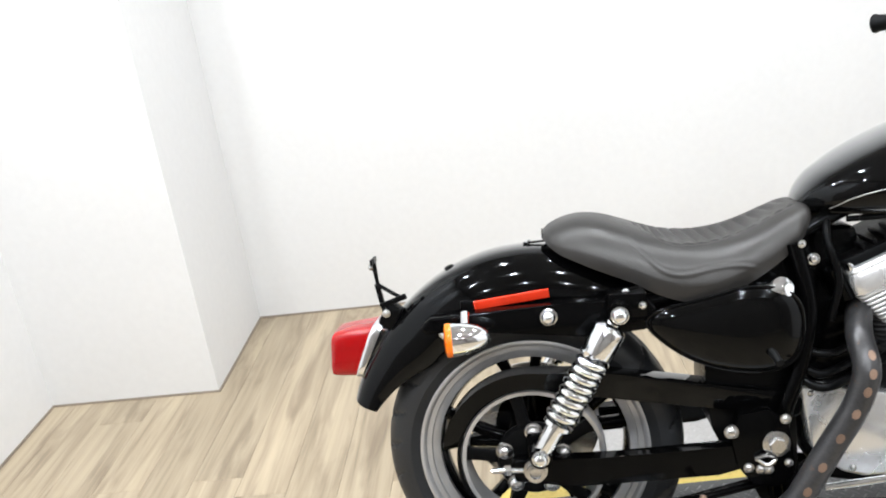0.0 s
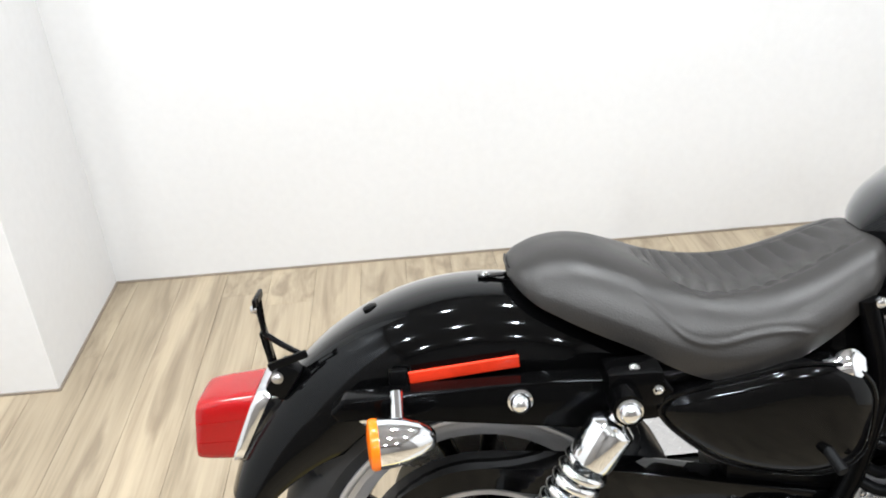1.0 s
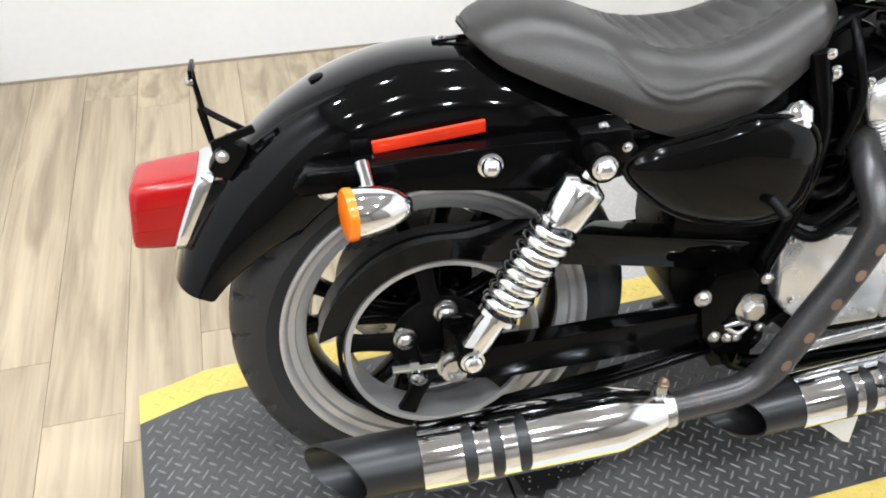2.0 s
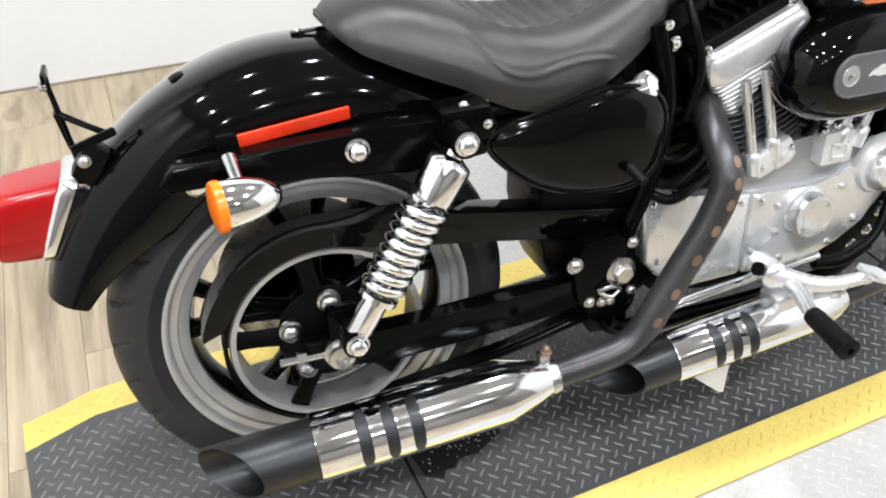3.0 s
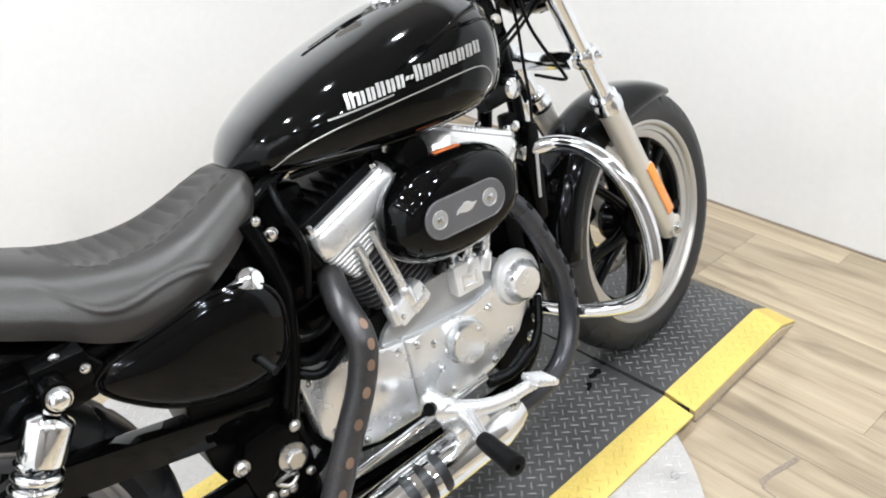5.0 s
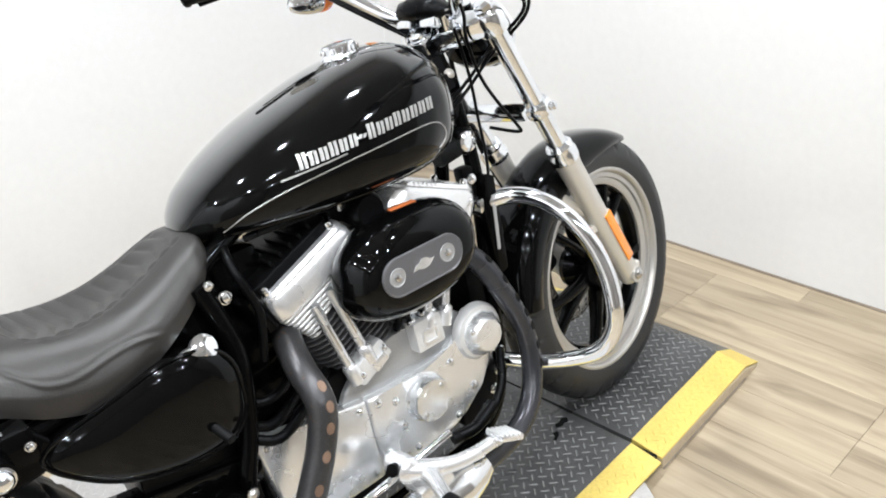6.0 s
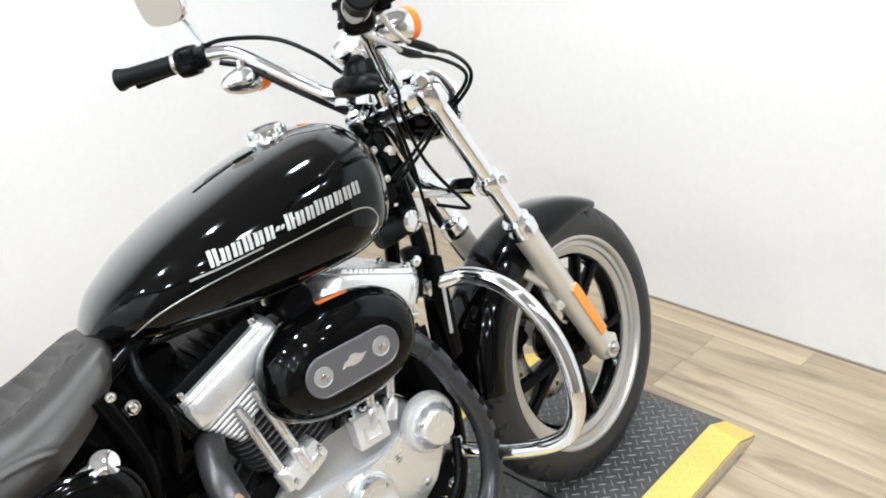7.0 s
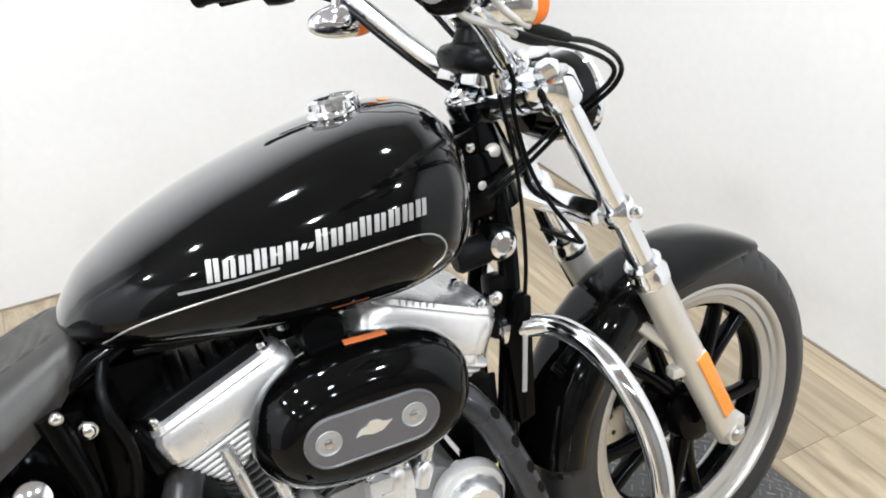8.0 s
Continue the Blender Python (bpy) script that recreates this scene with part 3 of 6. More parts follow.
part("shock_lug", join(tube([(0.018, -0.12, 0.379), (0.018, -0.20, 0.379)], 0.011, 16, 1), box((0.015, -0.140, 0.365), (0.05, 0.03, 0.06), 0.008)), BLACK_FRAME, bike)

# rear fender with its strut, lamps and plate bracket
def fender_bm(c, a0, a1, radius, halfw, skirt, thick, n=40):
    rings = []
    for i in range(n + 1):
        t = i / n
        a = radians(a0 + (a1 - a0) * t)
        er = Vector((math.cos(a), 0, math.sin(a)))
        r, w, s = radius(t), halfw(t), skirt(t)
        outer, innr = [], []
        for k in range(17):
            u = -1 + 2 * k / 16
            ang = u * math.pi / 2
            y = w * math.copysign(abs(math.sin(ang)) ** 0.72, math.sin(ang))
            h = math.cos(ang) ** 0.75 if abs(u) < 0.999 else 0.0
            rr = r - s + s * h if abs(u) < 0.999 else r - s
            outer.append(Vector(c) + er * rr + Vector((0, y, 0)))
            innr.append(Vector(c) + er * (rr - thick) + Vector((0, y * (1 - thick / w), 0)))
        rings.append(outer + innr[::-1])
    return loft(rings)


f_rad = lambda t: float(curve(t, [0, 0.25, 0.53, 0.82, 1.0], [0.401, 0.412, 0.433, 0.434, 0.418]))
f_skirt = lambda t: float(np.interp(t, [0, 0.23, 0.76, 0.97, 1], [0.055, 0.118, 0.12, 0.05, 0.045]))
rear_fender = part("rear_fender", fender_bm((0.0, 0, 0.322), 159, 40, f_rad, lambda t: float(np.interp(t, [0, 0.44, 0.76, 0.95, 1], [0.094, 0.108, 0.105, 0.088, 0.086])), f_skirt, 0.004, 60), BLACK, bike, "gloss black rear fender", 50)
part("fender_screw", lathe([(0.011, 0), (0.011, 0.002), (0.006, 0.004)], (-0.1455, 0.0, 0.7215), (-0.33, 0, 0.94), 16), BLACK_PLASTIC, rear_fender)
part("seat_bracket", box((0.040, 0.0, 0.7600), (0.050, 0.014, 0.003), 0.0008, pose(0, 0, 0, 0, -2, 0)), BLACK_FRAME, rear_fender)
part("bracket_screw", bolt((0.026, 0.0, 0.7610), (0, 0, 1), 0.005, 0.005), CHROME, rear_fender)
strut_poly = [(-0.195, 0.636), (-0.175, 0.655), (0.10, 0.664), (0.245, 0.662), (0.262, 0.640), (0.240, 0.600), (0.13, 0.592), (-0.10, 0.628), (-0.185, 0.622)]
strut = part("fender_strut", prism(strut_poly, -0.158, -0.122, 0.006, 3), BLACK_FRAME, bike, "black fender strut")
part("strut_side", prism(strut_poly, 0.122, 0.158, 0.006, 3), BLACK_FRAME, strut)
part("strut_bolt", bolt((0.057, -0.158, 0.641), OUT, 0.0135, 0.022), CHROME, strut)
part("strut_bolt", bolt((-0.148, -0.122, 0.616), OUT, 0.0135, 0.018), CHROME, strut)
part("strut_clip", box((0.215, -0.162, 0.668), (0.055, 0.016, 0.012), 0.003), STEEL, strut)
part("side_reflector", moved(box((0, 0, 0), (0.150, 0.005, 0.0185), 0.0015), Matrix.Translation((-0.0135, -0.120, 0.6715)) @ pose(0, 0, 0, 14, -5.0, 2.0)), RED_REFLECTOR, rear_fender, "red side reflector strip")
part("reflector_clip", box((-0.103, -0.116, 0.664), (0.025, 0.012, 0.022), 0.003), BLACK_PLASTIC, rear_fender)


def turn_signal(name, c, ax, stalk_to, r=0.035, ln=0.084, lens=1.0):
    """A bullet lamp; its lens looks along ax."""
    ax = Vector(ax).normalized()
    c = Vector(c)
    prof = [(r, 0.0), (r * 1.02, -0.008), (r * 1.0, -ln * 0.28), (r * 0.92, -ln * 0.50), (r * 0.76, -ln * 0.71), (r * 0.54, -ln * 0.88), (r * 0.30, -ln * 0.97), (r * 0.06, -ln)]
    body = part(name, lathe(prof, c, ax, 32), CHROME, bike, "chrome bullet turn signal with amber lens")
    part("lens", lathe([(r * 1.03, -0.006), (r * 1.05, 0.004 * lens), (r * 0.98, 0.014 * lens), (r * 0.7, 0.020 * lens), (r * 0.3, 0.022 * lens), (0.0005, 0.0225 * lens)], c, ax, 32), AMBER, body, "amber lens")
    part("stalk", tube([c - ax * ln * 0.4, stalk_to], 0.010, 12, 1), CHROME, body)
    return body


turn_signal("turn_signal", (-0.132, -0.228, 0.629), (-1, -0.16, 0.02), (-0.105, -0.150, 0.655), 0.031, 0.080, 0.35)
turn_signal("turn_signal", (-0.132, 0.200, 0.585), (-1, 0.10, 0.02), (-0.105, 0.140, 0.620), 0.031, 0.080, 0.35)
LAMP_FRONT, LAMP_REAR = ((-0.319, 0.618), (-0.368, 0.509)), ((-0.408, 0.609), (-0.419, 0.512))


def lamp_ring(u, half_y, grow=1.0):
    """A rounded rectangle across the tail lamp; u runs from its base (0) to its rear face (1)."""
    top, low = (Vector((a[0] + (b[0] - a[0]) * u, 0, a[1] + (b[1] - a[1]) * u)) for a, b in zip(LAMP_FRONT, LAMP_REAR))
    mid, arm_up = (top + low) / 2, (top - low) / 2
    return [mid + arm_up * (grow * math.copysign(abs(math.sin(a)) ** 0.33, math.sin(a))) + Vector((0, half_y * grow * math.copysign(abs(math.cos(a)) ** 0.33, math.cos(a)), 0)) for a in np.linspace(0, 2 * math.pi, 49)[:-1]]


tail_base = part("tail_lamp", loft([lamp_ring(u, 0.054, g) for u, g in ((-0.62, 0.86), (-0.34, 0.98), (-0.30, 1.04), (-0.08, 1.05), (-0.04, 1.02), (0.0, 0.97))]), CHROME, bike, "square red tail lamp on a chrome base")
part("lens", loft([lamp_ring(u, 0.053, g) for u, g in ((-0.02, 0.96), (0.0, 1.0), (0.55, 1.0), (0.84, 0.985), (0.95, 0.95), (1.0, 0.87))]), RED, tail_base, "red ribbed lens")
for k in (-0.34, 0.30):
    ribs = []
    for u in (0.03, 0.3, 0.6, 0.93):
        ring_ = lamp_ring(u, 0.0538)
        mid, up_ = (ring_[12] + ring_[36]) / 2, (ring_[12] - ring_[36]) / 2
        ribs.append([mid + up_ * (k + q) + Vector((0, y, 0)) for q, y in ((-0.016, -0.0538), (0.016, -0.0538), (0.016, 0.0538), (-0.016, 0.0538))])
    part("lens_rib", loft(ribs), RED, tail_base)
plate = part("plate_bracket", join(
    tube([(-0.290, -0.03, 0.640), (-0.296, -0.03, 0.70), (-0.303, -0.03, 0.757)], 0.0038, 8),
    tube([(-0.292, 0.0, 0.640), (-0.302, 0.0, 0.70), (-0.304, 0.0, 0.750)], 0.003, 8),
    box((-0.303, -0.016, 0.753), (0.006, 0.05, 0.012), 0.002),
    box((-0.298, -0.015, 0.680), (0.004, 0.035, 0.05), 0.001, pose(0, 0, 0, 0, -9, 0)),
    tube([(-0.245, -0.04, 0.672), (-0.272, -0.04, 0.69), (-0.296, -0.03, 0.703)], 0.0045, 8),
    box((-0.273, -0.045, 0.640), (0.035, 0.035, 0.055), 0.010, pose(0, 0, 0, 0, 35, 0)),
    box((-0.262, -0.058, 0.672), (0.060, 0.008, 0.012), 0.003, pose(0, 0, 0, 0, -18, 0)),
), BLACK_PLASTIC, bike, "empty black licence plate bracket")
part("bracket_bolt", bolt((-0.306, -0.03, 0.742), (-1, -0.4, 0), 0.006, 0.006), STEEL, plate)
part("bracket_bolt", bolt((-0.279, -0.063, 0.648), OUT, 0.007, 0.007), STEEL, plate)

# seat
SX = [0.055, 0.066, 0.085, 0.120, 0.170, 0.220, 0.270, 0.320, 0.370, 0.420, 0.470, 0.520, 0.550, 0.570, 0.578]
ST = [0.778, 0.790, 0.800, 0.809, 0.806, 0.789, 0.769, 0.757, 0.752, 0.756, 0.770, 0.790, 0.799, 0.797, 0.790]
SB = [0.772, 0.762, 0.748, 0.731, 0.709, 0.688, 0.661, 0.645, 0.646, 0.662, 0.686, 0.718, 0.744, 0.764, 0.778]
SW = [0.034, 0.062, 0.086, 0.106, 0.122, 0.133, 0.142, 0.147, 0.146, 0.140, 0.130, 0.114, 0.098, 0.070, 0.036]
SEAM_X = [0.205, 0.220, 0.252, 0.275, 0.297, 0.330, 0.363, 0.393, 0.430, 0.465]
SEAM_Z = [0.772, 0.762, 0.732, 0.710, 0.700, 0.698, 0.703, 0.706, 0.704, 0.694]


def seat_bm():
    rings = []
    xs = np.concatenate([np.linspace(0.055, 0.078, 8), np.linspace(0.080, 0.530, 181), np.linspace(0.533, 0.578, 12)])
    for x in xs:
        zt, zb, w = (curve(x, SX, v) for v in (ST, SB, SW))
        ring = []
        ye = float(np.interp(x, [0.06, 0.20, 0.30], [0.80, 0.74, 0.62]))
        ze = float(np.interp(x, [0.06, 0.20, 0.30], [1.05, 0.98, 0.72]))
        inside = float(np.interp(x, [0.235, 0.262, 0.285, 0.310, 0.370, 0.425, 0.500, 0.545], [0.012, 0.044, 0.078, 0.090, 0.082, 0.068, 0.054, 0.044]))
        dish = 0.019 * float(np.interp(x, [0.225, 0.28, 0.46, 0.545], [0, 1, 1, 0]))
        seam_z = curve(x, SEAM_X, SEAM_Z)
        seam = float(np.interp(x, [0.205, 0.235, 0.44, 0.468], [0, 1, 1, 0]))
        for k in range(97):
            a = math.pi * k / 96
            cy, sz = math.cos(a), math.sin(a)
            y = w * math.copysign(abs(cy) ** ye, cy)
            z = zb + (zt - zb) * abs(sz) ** ze
            flare = max(0.0, 1 - abs((z - zb) / max(zt - zb, 1e-3) - 0.30) / 0.3)
            y *= 1 + 0.02 * flare
            if abs(y) > w * 0.6:
                y += math.copysign(seam * (0.0014 * math.exp(-((z - seam_z - 0.012) / 0.009) ** 2) - 0.0024 * math.exp(-((z - seam_z) / 0.004) ** 2)), y)
            if 0.235 < x < 0.545:
                u = abs(y) / inside
                if u < 1.0:
                    z -= dish * (1 - u * u) * min(1.0, inside / 0.08)
                    ph = ((x + 0.24 * abs(y)) / 0.0245) % 1.0
                    z += (0.0046 * math.sin(math.pi * ph) ** 0.6 - 0.0038) * min(1.0, (1 - u) / 0.10 + 0.3)
                elif u < 1.09:
                    z -= 0.0020
            ring.append((x, y, z))
        n_under = 9
        for k in range(1, n_under):
            t = k / n_under
            ring.append((x, -w * 0.94 + 2 * w * 0.94 * t, zb + 0.012))
        rings.append(ring)
    return loft(rings)


part("seat", seat_bm(), VINYL, bike, "black vinyl solo seat with pleated panel", 60)

# fuel tank
TX = [0.553, 0.560, 0.580, 0.620, 0.700, 0.800, 0.900, 0.990, 1.032, 1.058, 1.074, 1.079]
TT = [0.805, 0.817, 0.843, 0.873, 0.914, 0.949, 0.975, 0.984, 0.977, 0.961, 0.934, 0.908]
TB = [0.795, 0.790, 0.785, 0.781, 0.778, 0.774, 0.774, 0.784, 0.798, 0.818, 0.848, 0.870]
TW = [0.020, 0.042, 0.074, 0.108, 0.146, 0.168, 0.176, 0.172, 0.155, 0.124, 0.080, 0.045]


def tank_point(x, a):
    """A point of the tank's right half: a runs from the crown (0) to the lower edge (1)."""
    zt, zb, w = (curve(x, TX, v) for v in (TT, TB, TW))
    zm = zb + (zt - zb) * 0.40
    if a < 0.72:
        t = a / 0.72 * math.pi / 2
        return Vector((x, -w * math.sin(t) ** 0.96, zm + (zt - zm) * max(math.cos(t), 0) ** 0.97))
    t = (a - 0.72) / 0.28 * math.pi / 2
    return Vector((x, -w * (0.80 + 0.20 * max(math.cos(t), 0) ** 0.9), zm + (zb - zm) * math.sin(t) ** 0.9))


def tank_at(x, z, lift=0.0012):
    """The point of the tank's right side at x and height z."""
    lo, hi = 0.0, 1.0
    for _ in range(30):
        mid = (lo + hi) / 2
        if tank_point(x, mid).z > z:
            lo = mid
        else:
            hi = mid
    p = tank_point(x, lo)
    q, s = tank_point(x + 0.004, lo), tank_point(x, max(lo - 0.02, 0.0))
    n = (q - p).cross(s - p).normalized()
    if n.y > 0:
        n = -n
    return p + n * lift


def tank_bm():
    rings = []
    xs = np.concatenate([np.linspace(0.553, 0.62, 14), np.linspace(0.63, 1.04, 40), np.linspace(1.045, 1.079, 14)])
    for x in xs:
        side = [tank_point(x, k / 26) for k in range(27)]
        ring = side + [Vector((p.x, -p.y, p.z)) for p in side[:0:-1]]
        rings.append(ring)
    return loft(rings)


tank = part("fuel_tank", tank_bm(), TANK_BLACK, bike, "gloss black fuel tank with silver lettering and pinstripe", 55)
part("tank_seam", tube([tank_point(x, 1.0) for x in np.linspace(0.575, 1.06, 20)], 0.004, 8, 3), BLACK, tank)
stripe = [(0.600, 0.789), (0.640, 0.812), (0.700, 0.828), (0.780, 0.839), (0.870, 0.847), (0.940, 0.852), (0.972, 0.851), (0.992, 0.842), (1.002, 0.826), (0.997, 0.812), (0.982, 0.803)]
part("pinstripe", tube([tank_at(x, z, 0.0002) for x, z in stripe], 0.0012, 6, 5), LETTER, tank, "thin silver pinstripe")
# the maker's mark: plain silver bars of its size, on the slant of the lettering
for i in range(15):
    x0 = 0.722 + 0.0173 * i
    h = 0.0230 if i in (0, 7) else 0.0210 if i in (3, 10) else 0.0190
    base = 0.851 + (x0 - 0.722) * 0.095
    if i == 6:
        base, h = base + 0.007, 0.006
    for dx, w in ((0.0, 0.0058), (0.0080, 0.0052)):
        rows_bm = []
        for k in range(3):
            x = x0 + dx + w * k / 2
            rows_bm.append([tank_at(x, base, 0.0006), tank_at(x + 0.002, base + h * 0.5, 0.0006), tank_at(x + 0.004, base + h, 0.0006), tank_at(x + 0.004, base + h, 0.0018), tank_at(x + 0.002, base + h * 0.5, 0.0018), tank_at(x, base, 0.0018)])
        part("lettering_bar", loft(rows_bm), LETTER, tank)
under = [[tank_at(x, 0.842 + (x - 0.69) * 0.09, 0.0006), tank_at(x, 0.845 + (x - 0.69) * 0.085, 0.0006), tank_at(x, 0.845 + (x - 0.69) * 0.085, 0.0018), tank_at(x, 0.842 + (x - 0.69) * 0.09, 0.0018)] for x in np.linspace(0.69, 0.80, 12)]
part("lettering_underline", loft(under), LETTER, tank)
cap = part("fuel_cap", lathe([(0.038, -0.014), (0.039, -0.004), (0.034, 0.0), (0.031, 0.006), (0.0315, 0.016), (0.028, 0.020), (0.016, 0.022), (0.0005, 0.0225)], (0.938, 0.0, 0.980), (-0.06, 0, 1), 40), CHROME, bike, "chrome fuel cap")
for i in range(10):
    a = 2 * math.pi * i / 10
    part("cap_grip", box((0.938 + 0.0315 * math.cos(a), 0.0315 * math.sin(a), 0.989), (0.007, 0.007, 0.010), 0.002, pose(0, 0, 0, 0, 0, math.degrees(a))), CHROME, cap)
part("tank_sticker", box((1.003, -0.006, tank_point(1.003, 0.0).z + 0.0003), (0.016, 0.012, 0.0012), 0.0003, pose(0, 0, 0, 0, 9, 0)), AMBER_REFLECTOR, tank, "small orange sticker")

# side cover over the oil tank
cover_poly = rounded([(0.250, 0.634), (0.345, 0.650), (0.440, 0.672), (0.524, 0.648), (0.527, 0.550), (0.500, 0.510), (0.445, 0.500), (0.362, 0.515), (0.298, 0.546), (0.234, 0.608)], passes=2)
cx, cz = 0.39, 0.582
rings = []
for s, y in ((1.0, -0.115), (1.0, -0.150), (0.985, -0.160), (0.93, -0.166), (0.75, -0.170), (0.4, -0.172), (0.05, -0.1725)):
    rings.append([(cx + (x - cx) * s, y, cz + (z - cz) * s) for x, z in cover_poly])
cover = part("side_cover", loft(rings), BLACK, bike, "gloss black oval side cover", 45)
part("side_cover_lip", tube([(x, -0.158, z) for x, z in cover_poly] + [(cover_poly[0][0], -0.158, cover_poly[0][1])], 0.0035, 8, 2), BLACK, cover)
part("cover_plug", tube([(0.462, -0.165, 0.545), (0.470, -0.20, 0.530)], 0.008, 10, 1), GRIP, cover)
part("battery_box", box((0.588, 0.03, 0.580), (0.15, 0.17, 0.33), 0.02), BLACK_FRAME, bike, "black battery box behind the engine")
part("oil_tank", box((0.445, 0.0, 0.640), (0.24, 0.20, 0.17), 0.02), BLACK_FRAME, bike, "black oil tank under the seat")
filler = part("oil_filler_cap", lathe([(0.021, -0.01), (0.023, 0.006), (0.020, 0.011), (0.012, 0.014), (0.001, 0.015)], (0.490, -0.146, 0.656), (0.15, -0.86, 0.5), 28), CHROME, bike, "chrome oil filler cap")
part("filler_neck", tube([(0.425, -0.140, 0.642), (0.455, -0.146, 0.648), (0.488, -0.146, 0.653)], [0.008, 0.017, 0.020], 18, 3), CHROME, filler)

# engine
CRANK = Vector((0.845, -0.010, 0.360))
engine = part("crankcase", prism(rounded([(0.53, 0.43), (0.66, 0.47), (0.80, 0.49), (0.95, 0.49), (1.05, 0.43), (1.04, 0.32), (0.95, 0.225), (0.60, 0.225), (0.53, 0.29)], passes=1), -0.088, 0.16, 0.010), BLACK_CAST, bike, "black and silver V-twin engine crankcase")
part("crankcase_top", prism(rounded([(0.69, 0.38), (0.70, 0.430), (0.745, 0.470), (0.80, 0.492), (0.90, 0.500), (0.965, 0.486), (1.03, 0.44), (1.02, 0.36)], passes=1), -0.100, 0.06, 0.006), ALU_GREY, engine, "dull grey upper crankcase")
gear_poly = [(0.741, 0.258), (0.741, 0.418), (0.775, 0.414), (0.820, 0.412), (0.870, 0.410), (0.915, 0.410), (0.950, 0.420), (0.972, 0.450), (1.006, 0.470), (1.040, 0.456), (1.055, 0.422), (1.050, 0.390), (1.030, 0.354), (0.993, 0.314), (0.948, 0.278), (0.908, 0.262), (0.818, 0.254)]
gear = part("gearcase_cover", prism(gear_poly, -0.118, -0.084, 0.009, 3), ALU_POL, bike, "brushed aluminium gearcase cover")
sprocket_poly = [(0.524, 0.453), (0.60, 0.441), (0.66, 0.430), (0.7395, 0.4185), (0.7395, 0.257), (0.640, 0.256), (0.600, 0.268), (0.560, 0.300), (0.540, 0.325)]
part("sprocket_cover", prism(sprocket_poly, -0.116, -0.075, 0.008, 3), ALU_POL, bike, "aluminium sprocket cover")
timer = part("timer_cover", lathe([(0.046, -0.004), (0.046, 0.001), (0.0415, 0.003), (0.0415, 0.021), (0.039, 0.025), (0.034, 0.0255), (0.0335, 0.0245), (0.026, 0.0245), (0.0255, 0.0255), (0.001, 0.0258)], (0.859, -0.120, 0.361), OUT, 48), ALU_TURNED, gear, "round turned aluminium timer cover")
for a in (40, 220):
    part("timer_screw", bolt((0.859 + 0.030 * math.cos(radians(a)), -0.1455, 0.361 + 0.030 * math.sin(radians(a))), OUT, 0.0035, 0.002), STEEL, timer)
part("gearcase_boss", lathe([(0.056, 0.0), (0.056, 0.010), (0.051, 0.018), (0.001, 0.018)], (1.010, -0.108, 0.424), OUT, 40), ALU, gear)
part("oil_pump_cap", lathe([(0.044, 0.012), (0.044, 0.026), (0.034, 0.040), (0.031, 0.043), (0.001, 0.044)], (1.012, -0.106, 0.420), OUT, 12), ALU_POL, gear, "polished faceted cap")
part("cap_screw", bolt((0.985, -0.139, 0.437), OUT, 0.007, 0.005), CHROME, gear)
for x, z in ((0.757, 0.300), (0.760, 0.400), (0.795, 0.385), (0.930, 0.396), (0.973, 0.323), (0.923, 0.284), (0.818, 0.275), (1.036, 0.372), (0.800, 0.330)):
    part("cover_screw", bolt((x, -0.118, z), OUT, 0.0065, 0.006), CHROME, gear)
for x, z in ((0.545, 0.436), (0.722, 0.404), (0.722, 0.276), (0.618, 0.276), (0.565, 0.325)):
    part("cover_screw", bolt((x, -0.116, z), OUT, 0.006, 0.005), CHROME, gear)
part("lower_boss", prism(rounded([(0.945, 0.275), (1.055, 0.345), (1.075, 0.28), (1.015, 0.22), (0.945, 0.22)], passes=1), -0.098, -0.07, 0.008), BLACK_CAST, engine)
for x, z in ((1.052, 0.312), (1.032, 0.277), (1.002, 0.252), (1.067, 0.347), (1.060, 0.385)):
    part("case_bolt", bolt((x, -0.099, z), OUT, 0.0085, 0.010), CHROME, engine)


def rounded_rect(hx, hy, r, n=5):
    pts = []
    for qx, qy, a0 in ((1, 1, 0), (-1, 1, 90), (-1, -1, 180), (1, -1, 270)):
        for i in range(n):
            a = radians(a0 + 90 * i / (n - 1))
            pts.append((qx * (hx - r) + r * math.cos(a), qy * (hy - r) + r * math.sin(a)))
    return pts


def slab(m, hx0, hx1, hy, z0, z1, r, taper=0.0, e=None):
    """A rounded slab across a cylinder's axis."""
    cx, hx = (hx0 + hx1) / 2, (hx1 - hx0) / 2
    e = e or min(0.002, (z1 - z0) * 0.3)
    rings = []
    for z, k in ((z0, -e), (z0 + e, 0.0), (z1 - e - taper, 0.0), (z1 - e * 0.4, -e * 0.4 - taper * 0.4), (z1, -e - taper * 0.6)):
        rings.append([m @ Vector((cx + x, y, z)) for x, y in rounded_rect(hx + k, hy + k, r)])
    return loft(rings)


